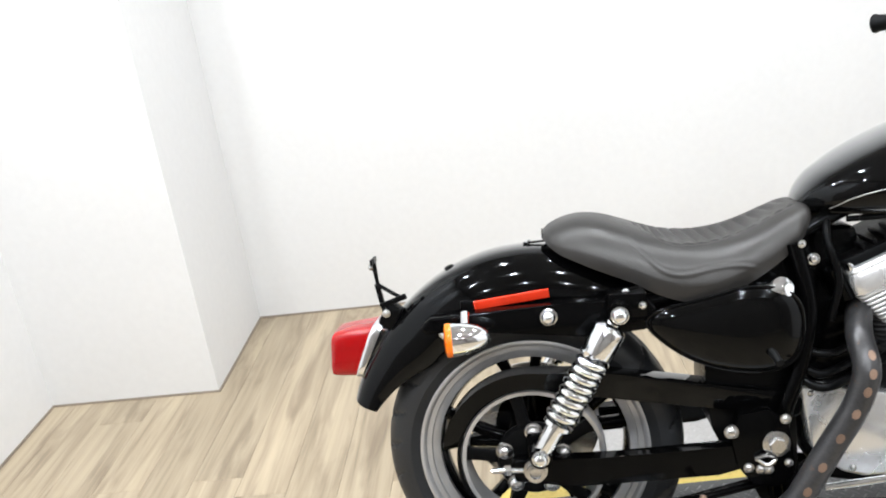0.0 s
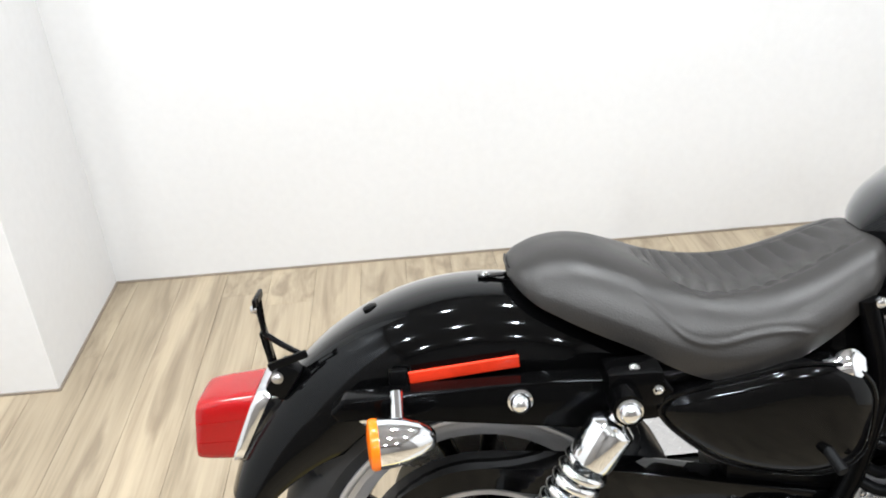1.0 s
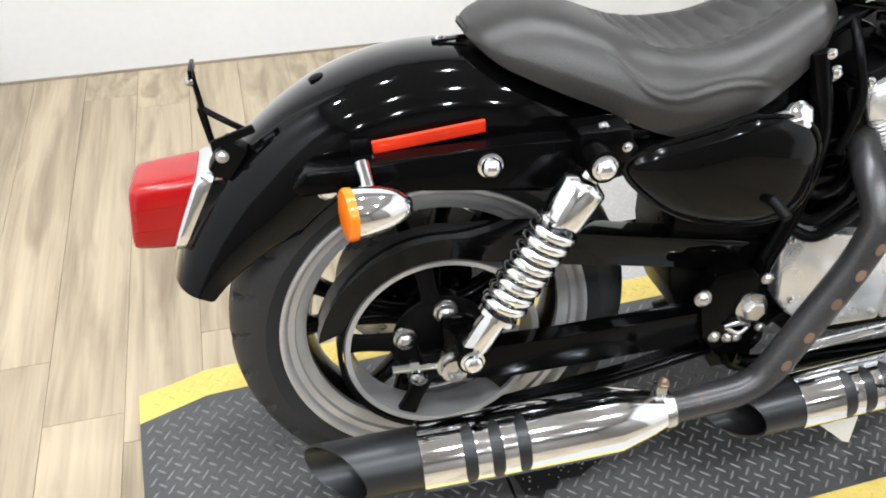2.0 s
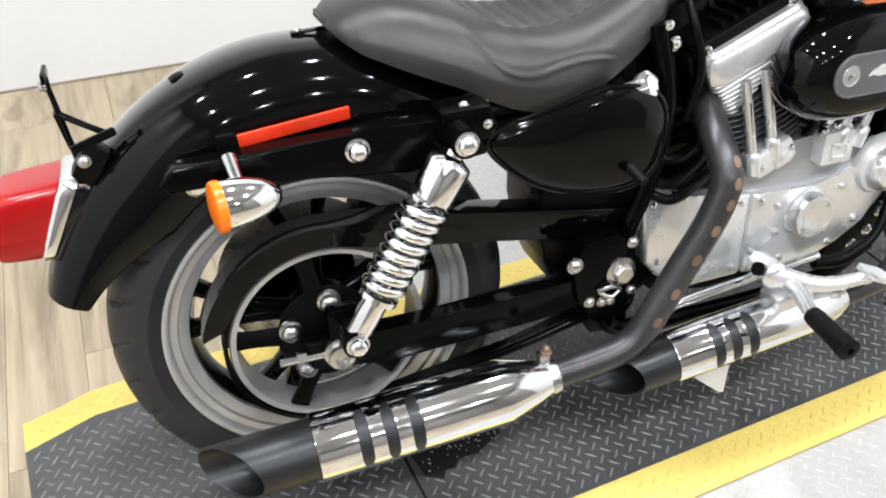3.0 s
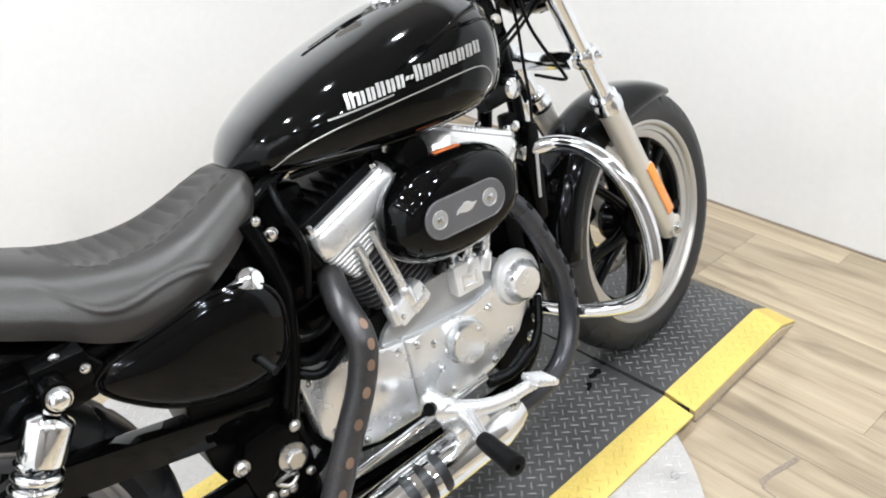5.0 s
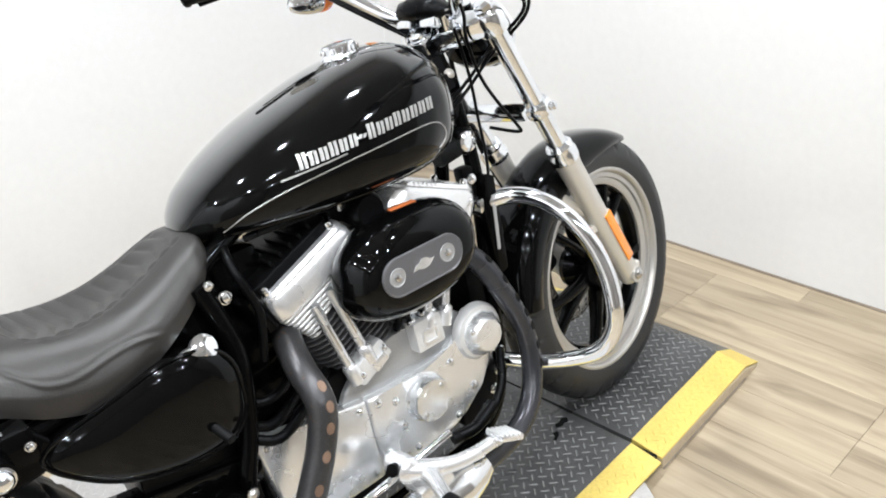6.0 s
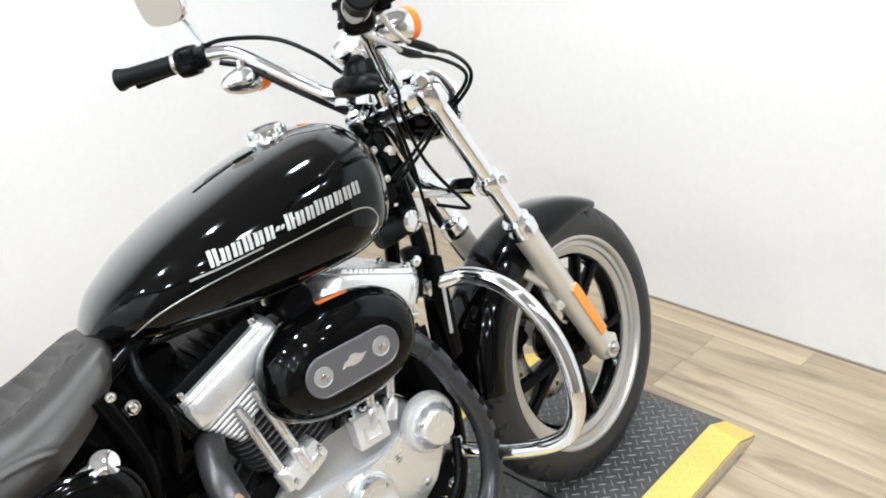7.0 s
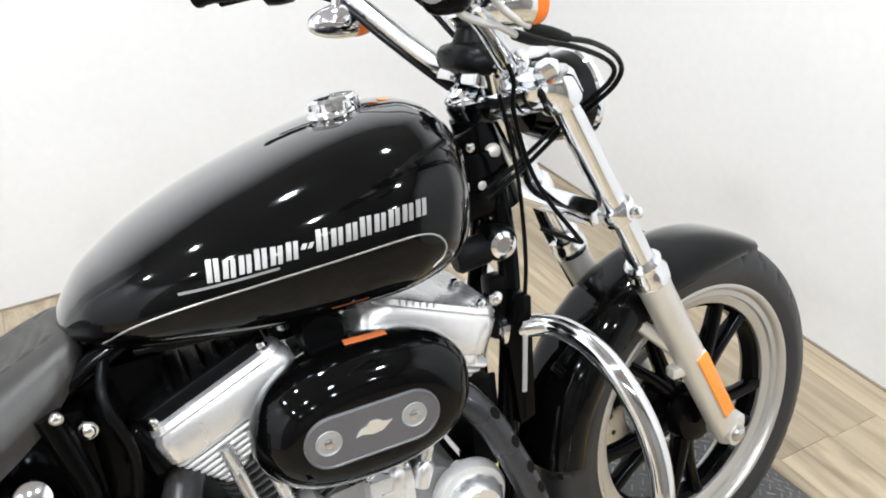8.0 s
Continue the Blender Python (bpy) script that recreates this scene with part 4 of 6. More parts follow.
for tilt, front in ((-22.5, False), (22.5, True)):
    m = Matrix.Translation(CRANK) @ pose(0, 0, 0, 0, tilt, 0)
    axis = m.to_3x3() @ Vector((0, 0, 1))
    barrel = part("cylinder", lathe([(0.062, 0.08), (0.062, 0.26)], CRANK, axis, 32), BLACK_CAST, bike, "black finned engine cylinder")
    for i in range(13):
        part("cooling_fin", slab(m, -0.082, 0.082, 0.084, 0.108 + 0.0112 * i, 0.1125 + 0.0112 * i, 0.05), ALU_EDGE, barrel)
    head = part("cylinder_head", slab(m, -0.060, 0.052, 0.064, 0.255, 0.325, 0.03), ALU_GREY, bike, "silver finned cylinder head")
    if not front:
        for i in range(8):
            part("head_fin", slab(m, -0.066 - 0.0036 * i, -0.040 + 0.0182 * i, 0.080 + 0.0030 * i, 0.238 + 0.0102 * i, 0.2440 + 0.0102 * i, 0.012), ALU, head)
    for i in range(6 if front else 0):
        w = 0.066 + 0.0065 * i
        part("head_fin", slab(m, -w + (0.010 if front else 0), w - (-0.014 if front else 0.010), 0.074 + 0.0056 * i, 0.262 + 0.0105 * i, 0.2680 + 0.0105 * i, 0.022), ALU, head)
    if front:
        part("rocker_base", slab(m, -0.104, 0.094, 0.104, 0.317, 0.333, 0.020), ALU_POL, head, "aluminium rocker box")
    top = 0.400 if front else 0.372
    reach = 0.112 if front else 0.099
    part("rocker_cover", join(slab(m, -0.108 if front else -0.098, reach, 0.108, 0.333 if front else 0.317, top - 0.010, 0.046 if front else 0.026, 0.008, 0.003), slab(m, -0.104 if front else -0.094, reach - 0.004, 0.104, top - 0.011, top, 0.042 if front else 0.024, 0.006, 0.003)), ALU_POL, head, "smooth stepped aluminium rocker cover")
    for i in range(6 if front else 0):
        part("rocker_rib", box(m @ Vector((-0.050 + 0.0098 * i, -0.094, 0.394)), (0.0048, 0.018, 0.010), 0.0015, m.to_3x3().to_4x4()), ALU_POL, head)
    if not front:
        part("rocker_top", slab(m, -0.096, 0.082, 0.090, 0.368, 0.390, 0.02), BLACK_CAST, head, "black rocker top plate")
        part("rocker_end_cover", slab(m, -0.124, -0.086, 0.100, 0.318, 0.386, 0.020), BLACK_FRAME, head, "black end cover")
        for i in range(5):
            part("top_rib", box(m @ Vector((-0.040 + 0.022 * i, -0.040, 0.394)), (0.007, 0.085, 0.014), 0.002, m.to_3x3().to_4x4()), BLACK_CAST, head)
    for yy in (-0.088, 0.0):
        for xx in (-0.078, 0.075):
            part("rocker_bolt", bolt(m @ Vector((xx, yy, 0.398 if front else 0.372)), axis, 0.007, 0.012), CHROME, head)
pushrods = [((0.731, 0.478), (0.700, 0.620)), ((0.766, 0.500), (0.736, 0.635)), ((0.905, 0.495), (0.955, 0.640)), ((0.945, 0.490), (1.000, 0.630))]
for (x0, z0), (x1, z1) in pushrods:
    a, b = Vector((x0, -0.116, z0)), Vector((x1, -0.106, z1))
    d = (b - a).normalized()
    rod = part("pushrod_tube", tube([a, b], 0.0088, 16, 1), ALU_POL, bike, "silver pushrod tube")
    part("tube_collar", lathe([(0.013, -0.02), (0.014, 0.0), (0.014, 0.014), (0.011, 0.018)], a, d, 20), ALU_POL, rod)
    part("tube_clip", box(a.lerp(b, 0.55) + Vector((0, -0.0088, 0)), (0.004, 0.004, 0.06), 0.001, pose(0, 0, 0, 0, math.degrees(math.atan2(d.x, d.z)), 0)), STEEL, rod)
rear_block = part("lifter_block", box((0.768, -0.106, 0.482), (0.080, 0.040, 0.042), 0.008, pose(0, 0, 0, 0, -26, 0)), ALU, bike, "cast silver lifter block")
part("block_recess", box((0.782, -0.1275, 0.478), (0.034, 0.005, 0.018), 0.002, pose(0, 0, 0, 0, -26, 0)), ALU_POL, rear_block)
front_block = part("lifter_block", box((0.897, -0.106, 0.478), (0.064, 0.042, 0.060), 0.006), ALU, bike, "cast silver lifter block")
for x, z, w, h in ((0.897, 0.4845, 0.036, 0.006), (0.897, 0.4605, 0.036, 0.006), (0.8815, 0.4725, 0.006, 0.030), (0.9125, 0.4725, 0.006, 0.030)):
    part("recess_edge", box((x, -0.1275, z), (w, 0.005, h), 0.0015), ALU_POL, front_block)
for x, z in ((0.872, 0.506), (0.897, 0.510), (0.922, 0.506)):
    part("block_screw", bolt((x, -0.112, z), (0, -0.4, 0.9), 0.007, 0.010), CHROME, front_block)
for x, z in ((0.742, 0.470), (0.795, 0.498)):
    part("block_screw", bolt((x, -0.124, z), OUT, 0.006, 0.007), CHROME, rear_block)
part("oil_sensor", tube([(0.880, -0.095, 0.50), (0.884, -0.112, 0.535), (0.884, -0.112, 0.56)], 0.009, 12), CHROME, engine)
part("oil_sensor", tube([(0.850, -0.095, 0.50), (0.852, -0.108, 0.525), (0.853, -0.108, 0.56)], 0.007, 12), BLACK_PLASTIC, engine)

# air cleaner
AC = Vector((0.870, 0, 0.641))


def ac_ring(sx, sz, y):
    out = []
    for i in range(64):
        a = 2 * math.pi * i / 64
        c, s = math.cos(a), math.sin(a)
        x = sx * math.copysign(abs(c) ** 0.86, c)
        z = sz * math.copysign(abs(s) ** 0.86, s)
        out.append((AC.x + x + 0.10 * z, y, AC.z + z))
    return out


air = part("air_cleaner", loft([ac_ring(*v) for v in ((0.114, 0.074, -0.100), (0.132, 0.084, -0.112), (0.140, 0.090, -0.130), (0.143, 0.0915, -0.148), (0.140, 0.089, -0.166), (0.132, 0.081, -0.183), (0.122, 0.071, -0.195), (0.112, 0.060, -0.2025), (0.100, 0.048, -0.2055), (0.09, 0.040, -0.206), (0.04, 0.02, -0.206))]), BLACK, bike, "gloss black oval air cleaner", 50)
part("backing_plate", loft([ac_ring(0.118, 0.076, -0.080), ac_ring(0.118, 0.076, -0.102)]), BLACK_PLASTIC, air)


def stadium(hx, hz, y, n=12):
    pts = []
    for s, a0 in ((1, -90), (-1, 90)):
        for i in range(n):
            a = radians(a0 + 180 * i / (n - 1))
            x, z = s * (hx - hz) + hz * math.cos(a), hz * math.sin(a)
            pts.append((AC.x - 0.006 + x, y, AC.z + z))
    return pts


part("cleaner_insert", loft([stadium(*v) for v in ((0.086, 0.034, -0.198), (0.086, 0.034, -0.2085), (0.0840, 0.0320, -0.2095), (0.0825, 0.0305, -0.2082), (0.02, 0.004, -0.2080))]), GREY_INSERT, air, "grey stadium-shaped insert plate")
for x in (0.808, 0.916):
    part("cup_washer", lathe([(0.0165, 0.0005), (0.0155, 0.0018), (0.011, -0.001), (0.006, -0.001)], (x, -0.2080, 0.642), OUT, 28), ALU_GREY, air)
    part("cleaner_screw", bolt((x, -0.2082, 0.642), OUT, 0.0065, 0.004, dome=False), STEEL, air)
part("emblem", loft([[(0.864 + 0.024 * c, y, 0.643 + 0.011 * s) for c, s in ((1, 0.35), (0.55, 0.45), (0.25, 0.95), (-0.15, 1.0), (-0.35, 0.5), (-0.7, 0.3), (-1, -0.5), (-0.6, -0.35), (-0.1, -0.7), (0.45, -0.55))] for y in (-0.207, -0.2098)]), ALU_POL, air, "small silver emblem")
part("warning_label", moved(box((0, 0, 0), (0.054, 0.011, 0.0012), 0.0003), Matrix.Translation((0.886, -0.152, 0.7325)) @ pose(0, 0, 0, 8, 2, 0)), ORANGE_LABEL, air, "small orange label strip")
part("black_engine_filler", box((0.845, 0.0, 0.62), (0.14, 0.10, 0.14), 0.02), BLACK_CAST, engine)

# exhaust
def pipe_slots(parent, path, start, stop, count, n_out, mat, r):
    pts = smooth_path(path, 12)
    for i in range(count):
        t = start + (stop - start) * i / (count - 1)
        k = int(t * (len(pts) - 2))
        p, d = pts[k], (pts[k + 1] - pts[k]).normalized()
        out = (Vector(n_out) - d * Vector(n_out).dot(d)).normalized()
        side = d.cross(out)
        rings = []
        for h in (r - 0.003, r + 0.0004):
            rings.append([p + out * h + d * (0.0098 * math.cos(a)) + side * (0.0070 * math.sin(a)) for a in np.linspace(0, 2 * math.pi, 15)[:-1]])
        part("shield_slot", loft(rings), mat, parent)


rear_path = [(0.668, -0.045, 0.592), (0.642, -0.098, 0.578), (0.626, -0.150, 0.552), (0.624, -0.186, 0.514), (0.618, -0.195, 0.482), (0.596, -0.196, 0.428), (0.553, -0.198, 0.359), (0.511, -0.200, 0.291), (0.488, -0.200, 0.256), (0.460, -0.200, 0.235), (0.420, -0.200, 0.224), (0.300, -0.200, 0.212)]
rear_pipe = part("rear_exhaust_pipe", tube(rear_path, 0.0245, 24, 8), PIPE_WORN, bike, "satin black exhaust pipe with slotted shield", 60)
pipe_slots(rear_pipe, rear_path, 0.26, 0.66, 7, (0.18, -0.78, 0.58), COPPER, 0.0245)
front_path = [(0.985, -0.085, 0.610), (1.016, -0.118, 0.588), (1.044, -0.135, 0.546), (1.070, -0.144, 0.482), (1.087, -0.149, 0.432), (1.096, -0.152, 0.390), (1.094, -0.158, 0.335), (1.075, -0.168, 0.285), (1.040, -0.180, 0.250), (0.992, -0.192, 0.232), (0.930, -0.200, 0.226), (0.860, -0.200, 0.220)]
front_pipe = part("front_exhaust_pipe", tube(front_path, 0.0208, 24, 8), PIPE_DARK, bike, "satin black exhaust pipe with slotted shield", 60)
pipe_slots(front_pipe, front_path, 0.17, 0.58, 7, (0.50, -0.80, 0.32), SLOT_DARK, 0.0208)


def muffler(y, x0, z0, x1, z1, r0, r1, cone, tip, ribs, cut):
    """A chrome muffler from x0 (front) back to x1, with black bands and a slash-cut black tip."""
    a, b = Vector((x0, y, z0)), Vector((x1, y, z1))
    d = (b - a).normalized()
    ln = (b - a).length
    prof = [(0.0255, -0.004), (0.027, 0.0), (r0, cone * 0.35), (r1, cone), (r1 * 1.003, ln * 0.6), (r1, ln - 0.004), (r1 * 0.985, ln)]
    body = part("muffler", lathe(prof, a, d, 48), CHROME, bike, "chrome muffler with a black slash-cut tip", 50)
    out0 = Vector((0, -1, 0))
    up0 = Vector((0, 0, 1)) - d * d.z
    up0.normalize()
    for t in ribs:
        for name, w, lo, hi, h, mat in (("slot_rim", 0.0125, -28, 90, 1.010, CHROME), ("muffler_slot", 0.0095, -23, 85, 1.018, BLACK_SATIN)):
            rings = []
            for i in range(25):
                s = -1 + 2 * i / 24
                ang = radians((lo + hi) / 2 + s * (hi - lo) / 2)
                hw = max(w * (1 - abs(s) ** 5) ** 0.5, 0.001)
                off = out0 * math.cos(ang) + up0 * math.sin(ang)
                rings.append([a + d * (t + q) + off * (r1 * k) for q, k in ((-hw, 0.99), (-hw, h - 0.004), (-hw * 0.8, h), (hw * 0.8, h), (hw, h - 0.004), (hw, 0.99))])
            part(name, loft(rings), mat, body, "rounded black slot" if w < 0.011 else "")
    n = 40
    side = Vector((0, 1, 0))
    up = d.cross(side)
    rr = r1 * 0.90
    outer0, outer1, inner1, inner0 = [], [], [], []
    for i in range(n):
        t = 2 * math.pi * i / n
        off = side * math.cos(t) + up * math.sin(t)
        ext = tip + cut * math.cos(t)
        outer0.append(b + off * rr)
        outer1.append(b + off * rr + d * ext)
        inner1.append(b + off * (rr - 0.004) + d * ext)
        inner0.append(b + off * (rr - 0.006) + d * 0.01)
    part("muffler_tip", loft([outer0, outer1, inner1, inner0]), BLACK_SATIN, body, "black slash-cut tip", 50)
    return body


muffler(-0.200, 0.325, 0.213, -0.060, 0.197, 0.038, 0.052, 0.085, 0.125, (0.235, 0.275, 0.315), 0.042)
muffler(-0.200, 0.890, 0.221, 0.545, 0.187, 0.037, 0.0455, 0.060, 0.100, (0.205, 0.238, 0.271), 0.035)
part("exhaust_clamp", join(lathe([(0.029, -0.010), (0.030, 0.0), (0.029, 0.010)], (0.325, -0.2, 0.213), (1, 0, 0.04), 24, caps=False), box((0.315, -0.195, 0.250), (0.018, 0.018, 0.026), 0.004)), STEEL, bike)
part("clamp_bolt", bolt((0.318, -0.2, 0.265), (0, 0, 1), 0.007, 0.012), COPPER, bike)
part("muffler_rail", tube([(0.55, -0.165, 0.262), (0.75, -0.165, 0.284), (0.86, -0.165, 0.296)], 0.008, 10), CHROME, bike, "chrome lower rail")
part("muffler_bracket", prism([(0.575, 0.150), (0.690, 0.165), (0.684, 0.060), (0.672, 0.064)], -0.190, -0.184, 0.002), ALU, bike, "grey steel muffler bracket")

# foot controls
pedal = part("brake_pedal", tube([(0.732, -0.195, 0.306), (0.770, -0.210, 0.292), (0.815, -0.220, 0.278), (0.860, -0.224, 0.272), (0.895, -0.226, 0.272), (0.922, -0.226, 0.270)], [0.019, 0.018, 0.015, 0.013, 0.012, 0.012], 14), ALU_POL, bike, "polished aluminium brake pedal")
pad = part("pedal_pad", box((0.930, -0.235, 0.277), (0.054, 0.048, 0.012), 0.004, pose(0, 0, 0, 0, 24, 0)), ALU_POL, pedal, "ribbed metal pedal pad")
for i in range(5):
    part("pad_rib", box((0.9105 + 0.0098 * i, -0.235, 0.2930 - 0.0044 * i), (0.0045, 0.044, 0.004), 0.001, pose(0, 0, 0, 0, 24, 0)), ALU, pad)
part("pedal_pivot", lathe([(0.022, -0.03), (0.024, -0.02), (0.024, 0.02), (0.018, 0.026), (0.012, 0.028)], (0.738, -0.185, 0.305), OUT, 24), ALU_POL, pedal)
part("pivot_boot", lathe([(0.010, -0.02), (0.012, 0.0), (0.012, 0.010)], (0.718, -0.190, 0.315), (-0.8, -0.3, 0.4), 18), GRIP, pedal)
peg = part("footpeg_mount", tube([(0.755, -0.180, 0.275), (0.762, -0.225, 0.290), (0.738, -0.300, 0.286)], [0.019, 0.016, 0.012], 14), ALU_POL, bike, "aluminium footpeg mount")
part("footpeg", lathe([(0.012, 0.0), (0.0150, 0.003), (0.0163, 0.015), (0.0167, 0.074), (0.0185, 0.088), (0.0185, 0.096), (0.014, 0.099), (0.006, 0.099), (0.006, 0.092)], (0.738, -0.297, 0.287), Vector((-0.10, -0.99, -0.04)), 28), GRIP, peg, "black rubber footpeg")
part("peg_step", box((0.770, -0.205, 0.262), (0.075, 0.05, 0.028), 0.008, pose(0, 0, 0, 0, -8, 0)), ALU_POL, peg)

# engine guard
guard_path = [(1.111, -0.071, 0.640), (1.166, -0.101, 0.641), (1.191, -0.152, 0.632), (1.206, -0.206, 0.601), (1.221, -0.244, 0.543), (1.226, -0.268, 0.480), (1.221, -0.280, 0.412), (1.214, -0.272, 0.360), (1.198, -0.246, 0.321), (1.168, -0.195, 0.301), (1.122, -0.130, 0.300), (1.080, -0.073, 0.312)]
guard = part("engine_guard", tube(guard_path, 0.0165, 20, 8), CHROME, bike, "chrome tubular engine guard", 70)
part("engine_guard_side", tube([(x, -y, z) for x, y, z in guard_path], 0.0165, 16, 6), CHROME, guard, "", 70)
part("guard_clamp", box((1.118, -0.074, 0.640), (0.035, 0.035, 0.03), 0.006), CHROME, guard)

# front end
HEAD_TURN = radians(8.8)
FWD, LEFT = Vector((math.cos(HEAD_TURN), math.sin(HEAD_TURN), 0)), Vector((-math.sin(HEAD_TURN), math.cos(HEAD_TURN), 0))
FB, FT = Vector((1.521, -0.060, 0.314)), Vector((1.193, -0.102, 1.000))
FD = (FT - FB).normalized()
FL = (FT - FB).length
SPREAD = LEFT * 0.184
fork_legs = []
for k, off in enumerate((Vector((0, 0, 0)), SPREAD)):
    b = FB + off
    leg = part("fork_leg", lathe([(0.016, -0.022), (0.024, -0.016), (0.0255, 0.0), (0.026, 0.05), (0.0265, 0.355), (0.0275, 0.362), (0.0275, 0.372)], b, FD, 28), SLIDER, bike, "silver painted front fork slider")
    part("fork_collar", lathe([(0.027, 0.370), (0.031, 0.374), (0.0315, 0.392), (0.028, 0.398), (0.029, 0.410), (0.024, 0.416)], b, FD, 28), CHROME, leg, "chrome dust collar")
    part("fork_tube", lathe([(0.0198, 0.40), (0.0198, FL - 0.01)], b, FD, 24), CHROME, leg, "chrome fork tube")
    part("fork_cap", lathe([(0.018, FL - 0.012), (0.018, FL + 0.002), (0.012, FL + 0.008)], b, FD, 6), CHROME, leg)
    part("axle_lug", lathe([(0.020, -0.026), (0.021, 0.0), (0.020, 0.024)], b + Vector((0, 0, -0.002)), LEFT, 20), SLIDER, leg)
    part("axle_bolt", bolt(b + LEFT * (-0.026 if k == 0 else 0.026), -LEFT if k == 0 else LEFT, 0.012, 0.010), STEEL, leg)
    part("pinch_boss", box(b + FWD * 0.026 + Vector((0, 0, 0.008)), (0.02, 0.03, 0.022), 0.005), SLIDER, leg)
    part("fender_boss", box(b + FD * 0.17 - FWD * 0.030 + LEFT * (0.006 if k == 0 else -0.006), (0.036, 0.022, 0.020), 0.006), SLIDER, leg)
    fork_legs.append(leg)
rf = FB + FD * 0.13
m_refl = Matrix.Translation(rf + FWD * 0.004 - LEFT * 0.027) @ Matrix((tuple(FD), tuple(-LEFT), tuple(FD.cross(-LEFT)))).transposed().to_4x4()
part("fork_reflector", moved(box((0, 0, 0), (0.148, 0.006, 0.024), 0.002), m_refl), AMBER_REFLECTOR, fork_legs[0], "amber side reflector")
part("reflector_base", moved(box((0, -0.003, 0), (0.152, 0.005, 0.027), 0.002), m_refl), SLIDER, fork_legs[0])


def clamp(name, t, mat, thick, back, label):
    a = FB + FD * t
    mid = a + SPREAD * 0.5 - FWD * back
    bms = [lathe([(0.026, -thick / 2), (0.028, -thick / 2 + 0.004), (0.028, thick / 2 - 0.004), (0.025, thick / 2)], a + o, FD, 28) for o in (Vector((0, 0, 0)), SPREAD)]
    bar = box((0, 0, 0), (0.036, 0.18, thick * 0.8), 0.006)
    rot = Matrix((tuple(FD.cross(LEFT) * -1), tuple(LEFT), tuple(FD))).transposed().to_4x4()
    bms.append(moved(bar, Matrix.Translation(mid) @ rot))
    return part(name, join(*bms), mat, bike, label)


CL = FB + FD * (FL - 0.030)


def arm(a, b, w, h, bevel):
    """A bevelled bar from a to b."""
    a, b = Vector(a), Vector(b)
    d = (b - a).normalized()
    side = FD.cross(d).normalized()
    m = Matrix((tuple(d), tuple(side), tuple(d.cross(side)))).transposed().to_4x4()
    return moved(box((0, 0, 0), ((b - a).length, w, h), bevel), Matrix.Translation((a + b) / 2) @ m)


STEM = Vector((1.128, 0.006, 0.948))
upper = part("upper_triple_clamp", lathe([(0.024, -0.022), (0.030, -0.016), (0.030, 0.014), (0.026, 0.020)], STEM, FD, 24), CHROME, bike, "large chrome upper fork clamp")
for o in (Vector((0, 0, 0)), SPREAD):
    part("clamp_collar", lathe([(0.028, -0.026), (0.031, -0.020), (0.031, 0.010), (0.027, 0.018), (0.018, 0.021)], CL + o, FD, 28), CHROME, upper)
    part("clamp_arm", arm(CL + o, STEM, 0.056, 0.038, 0.010), CHROME, upper)
part("clamp_bridge", arm(CL, CL + SPREAD, 0.040, 0.026, 0.006), CHROME, upper)
part("stem_nut", bolt(STEM + FD * 0.018, FD, 0.018, 0.016), CHROME, upper)
for s in (-1, 1):
    part("riser_bolt", bolt(STEM.lerp(CL if s < 0 else CL + SPREAD, 0.45) + FD * 0.014, FD, 0.009, 0.010), CHROME, upper)
lower = clamp("lower_triple_clamp", 0.515, CHROME, 0.028, 0.030, "aluminium lower fork clamp")
part("clamp_pinch_bolt", bolt(FB + FD * 0.515 - LEFT * 0.030 + FWD * 0.01, -LEFT, 0.008, 0.008), CHROME, lower)
part("steering_stem", tube([(1.122, 0.005, 0.935), (1.152, 0.008, 0.800)], 0.024, 18, 1), BLACK_FRAME, bike)

ff_c = FRONT
front_fender = part("front_fender", moved(fender_bm(ff_c, 172, 63, lambda t: 0.352 - 0.024 * t ** 2, lambda t: 0.072 - 0.014 * (max(0, t - 0.8) / 0.2) ** 2, lambda t: 0.062 - 0.042 * (max(0.0, t - 0.70) / 0.30) ** 1.3, 0.003, 60), STEER), BLACK, bike, "gloss black front fender", 50)
for brace_a, brace_b in ((Vector((1.345, -0.045, 0.575)), FB + FD * 0.17), (Vector((1.335, 0.10, 0.575)), FB + SPREAD + FD * 0.17)):
    part("fender_brace", tube([brace_a, brace_b], 0.011, 10, 1), SLIDER, front_fender)
disc_c = Vector(FRONT) + LEFT * 0.055
disc = part("brake_disc", lathe([(0.085, -0.0025), (0.142, -0.0025), (0.142, 0.0025), (0.085, 0.0025), (0.085, -0.0025)], disc_c, LEFT, 60, caps=False), STEEL, bike, "drilled steel brake disc")
for i in range(20):
    a = 2 * math.pi * i / 20
    part("disc_hole", lathe([(0.005, -0.0032), (0.005, 0.0032)], disc_c + FWD * (0.118 * math.cos(a)) + Vector((0, 0, 0.118 * math.sin(a))), LEFT, 10), BLACK_PLASTIC, disc)
part("brake_caliper", box(disc_c - FWD * 0.115 + LEFT * 0.01 + Vector((0, 0, 0.075)), (0.06, 0.06, 0.10), 0.014, pose(0, 0, 0, 0, -25, 0)), BLACK_CAST, bike, "black front brake caliper")
part("brake_hose", tube([disc_c - FWD * 0.10 + Vector((0, 0, 0.12)), Vector((1.33, 0.11, 0.60)), Vector((1.26, 0.08, 0.75)), Vector((1.22, 0.05, 0.90)), Vector((1.15, -0.05, 1.02))], 0.005, 8), BLACK_PLASTIC, bike)

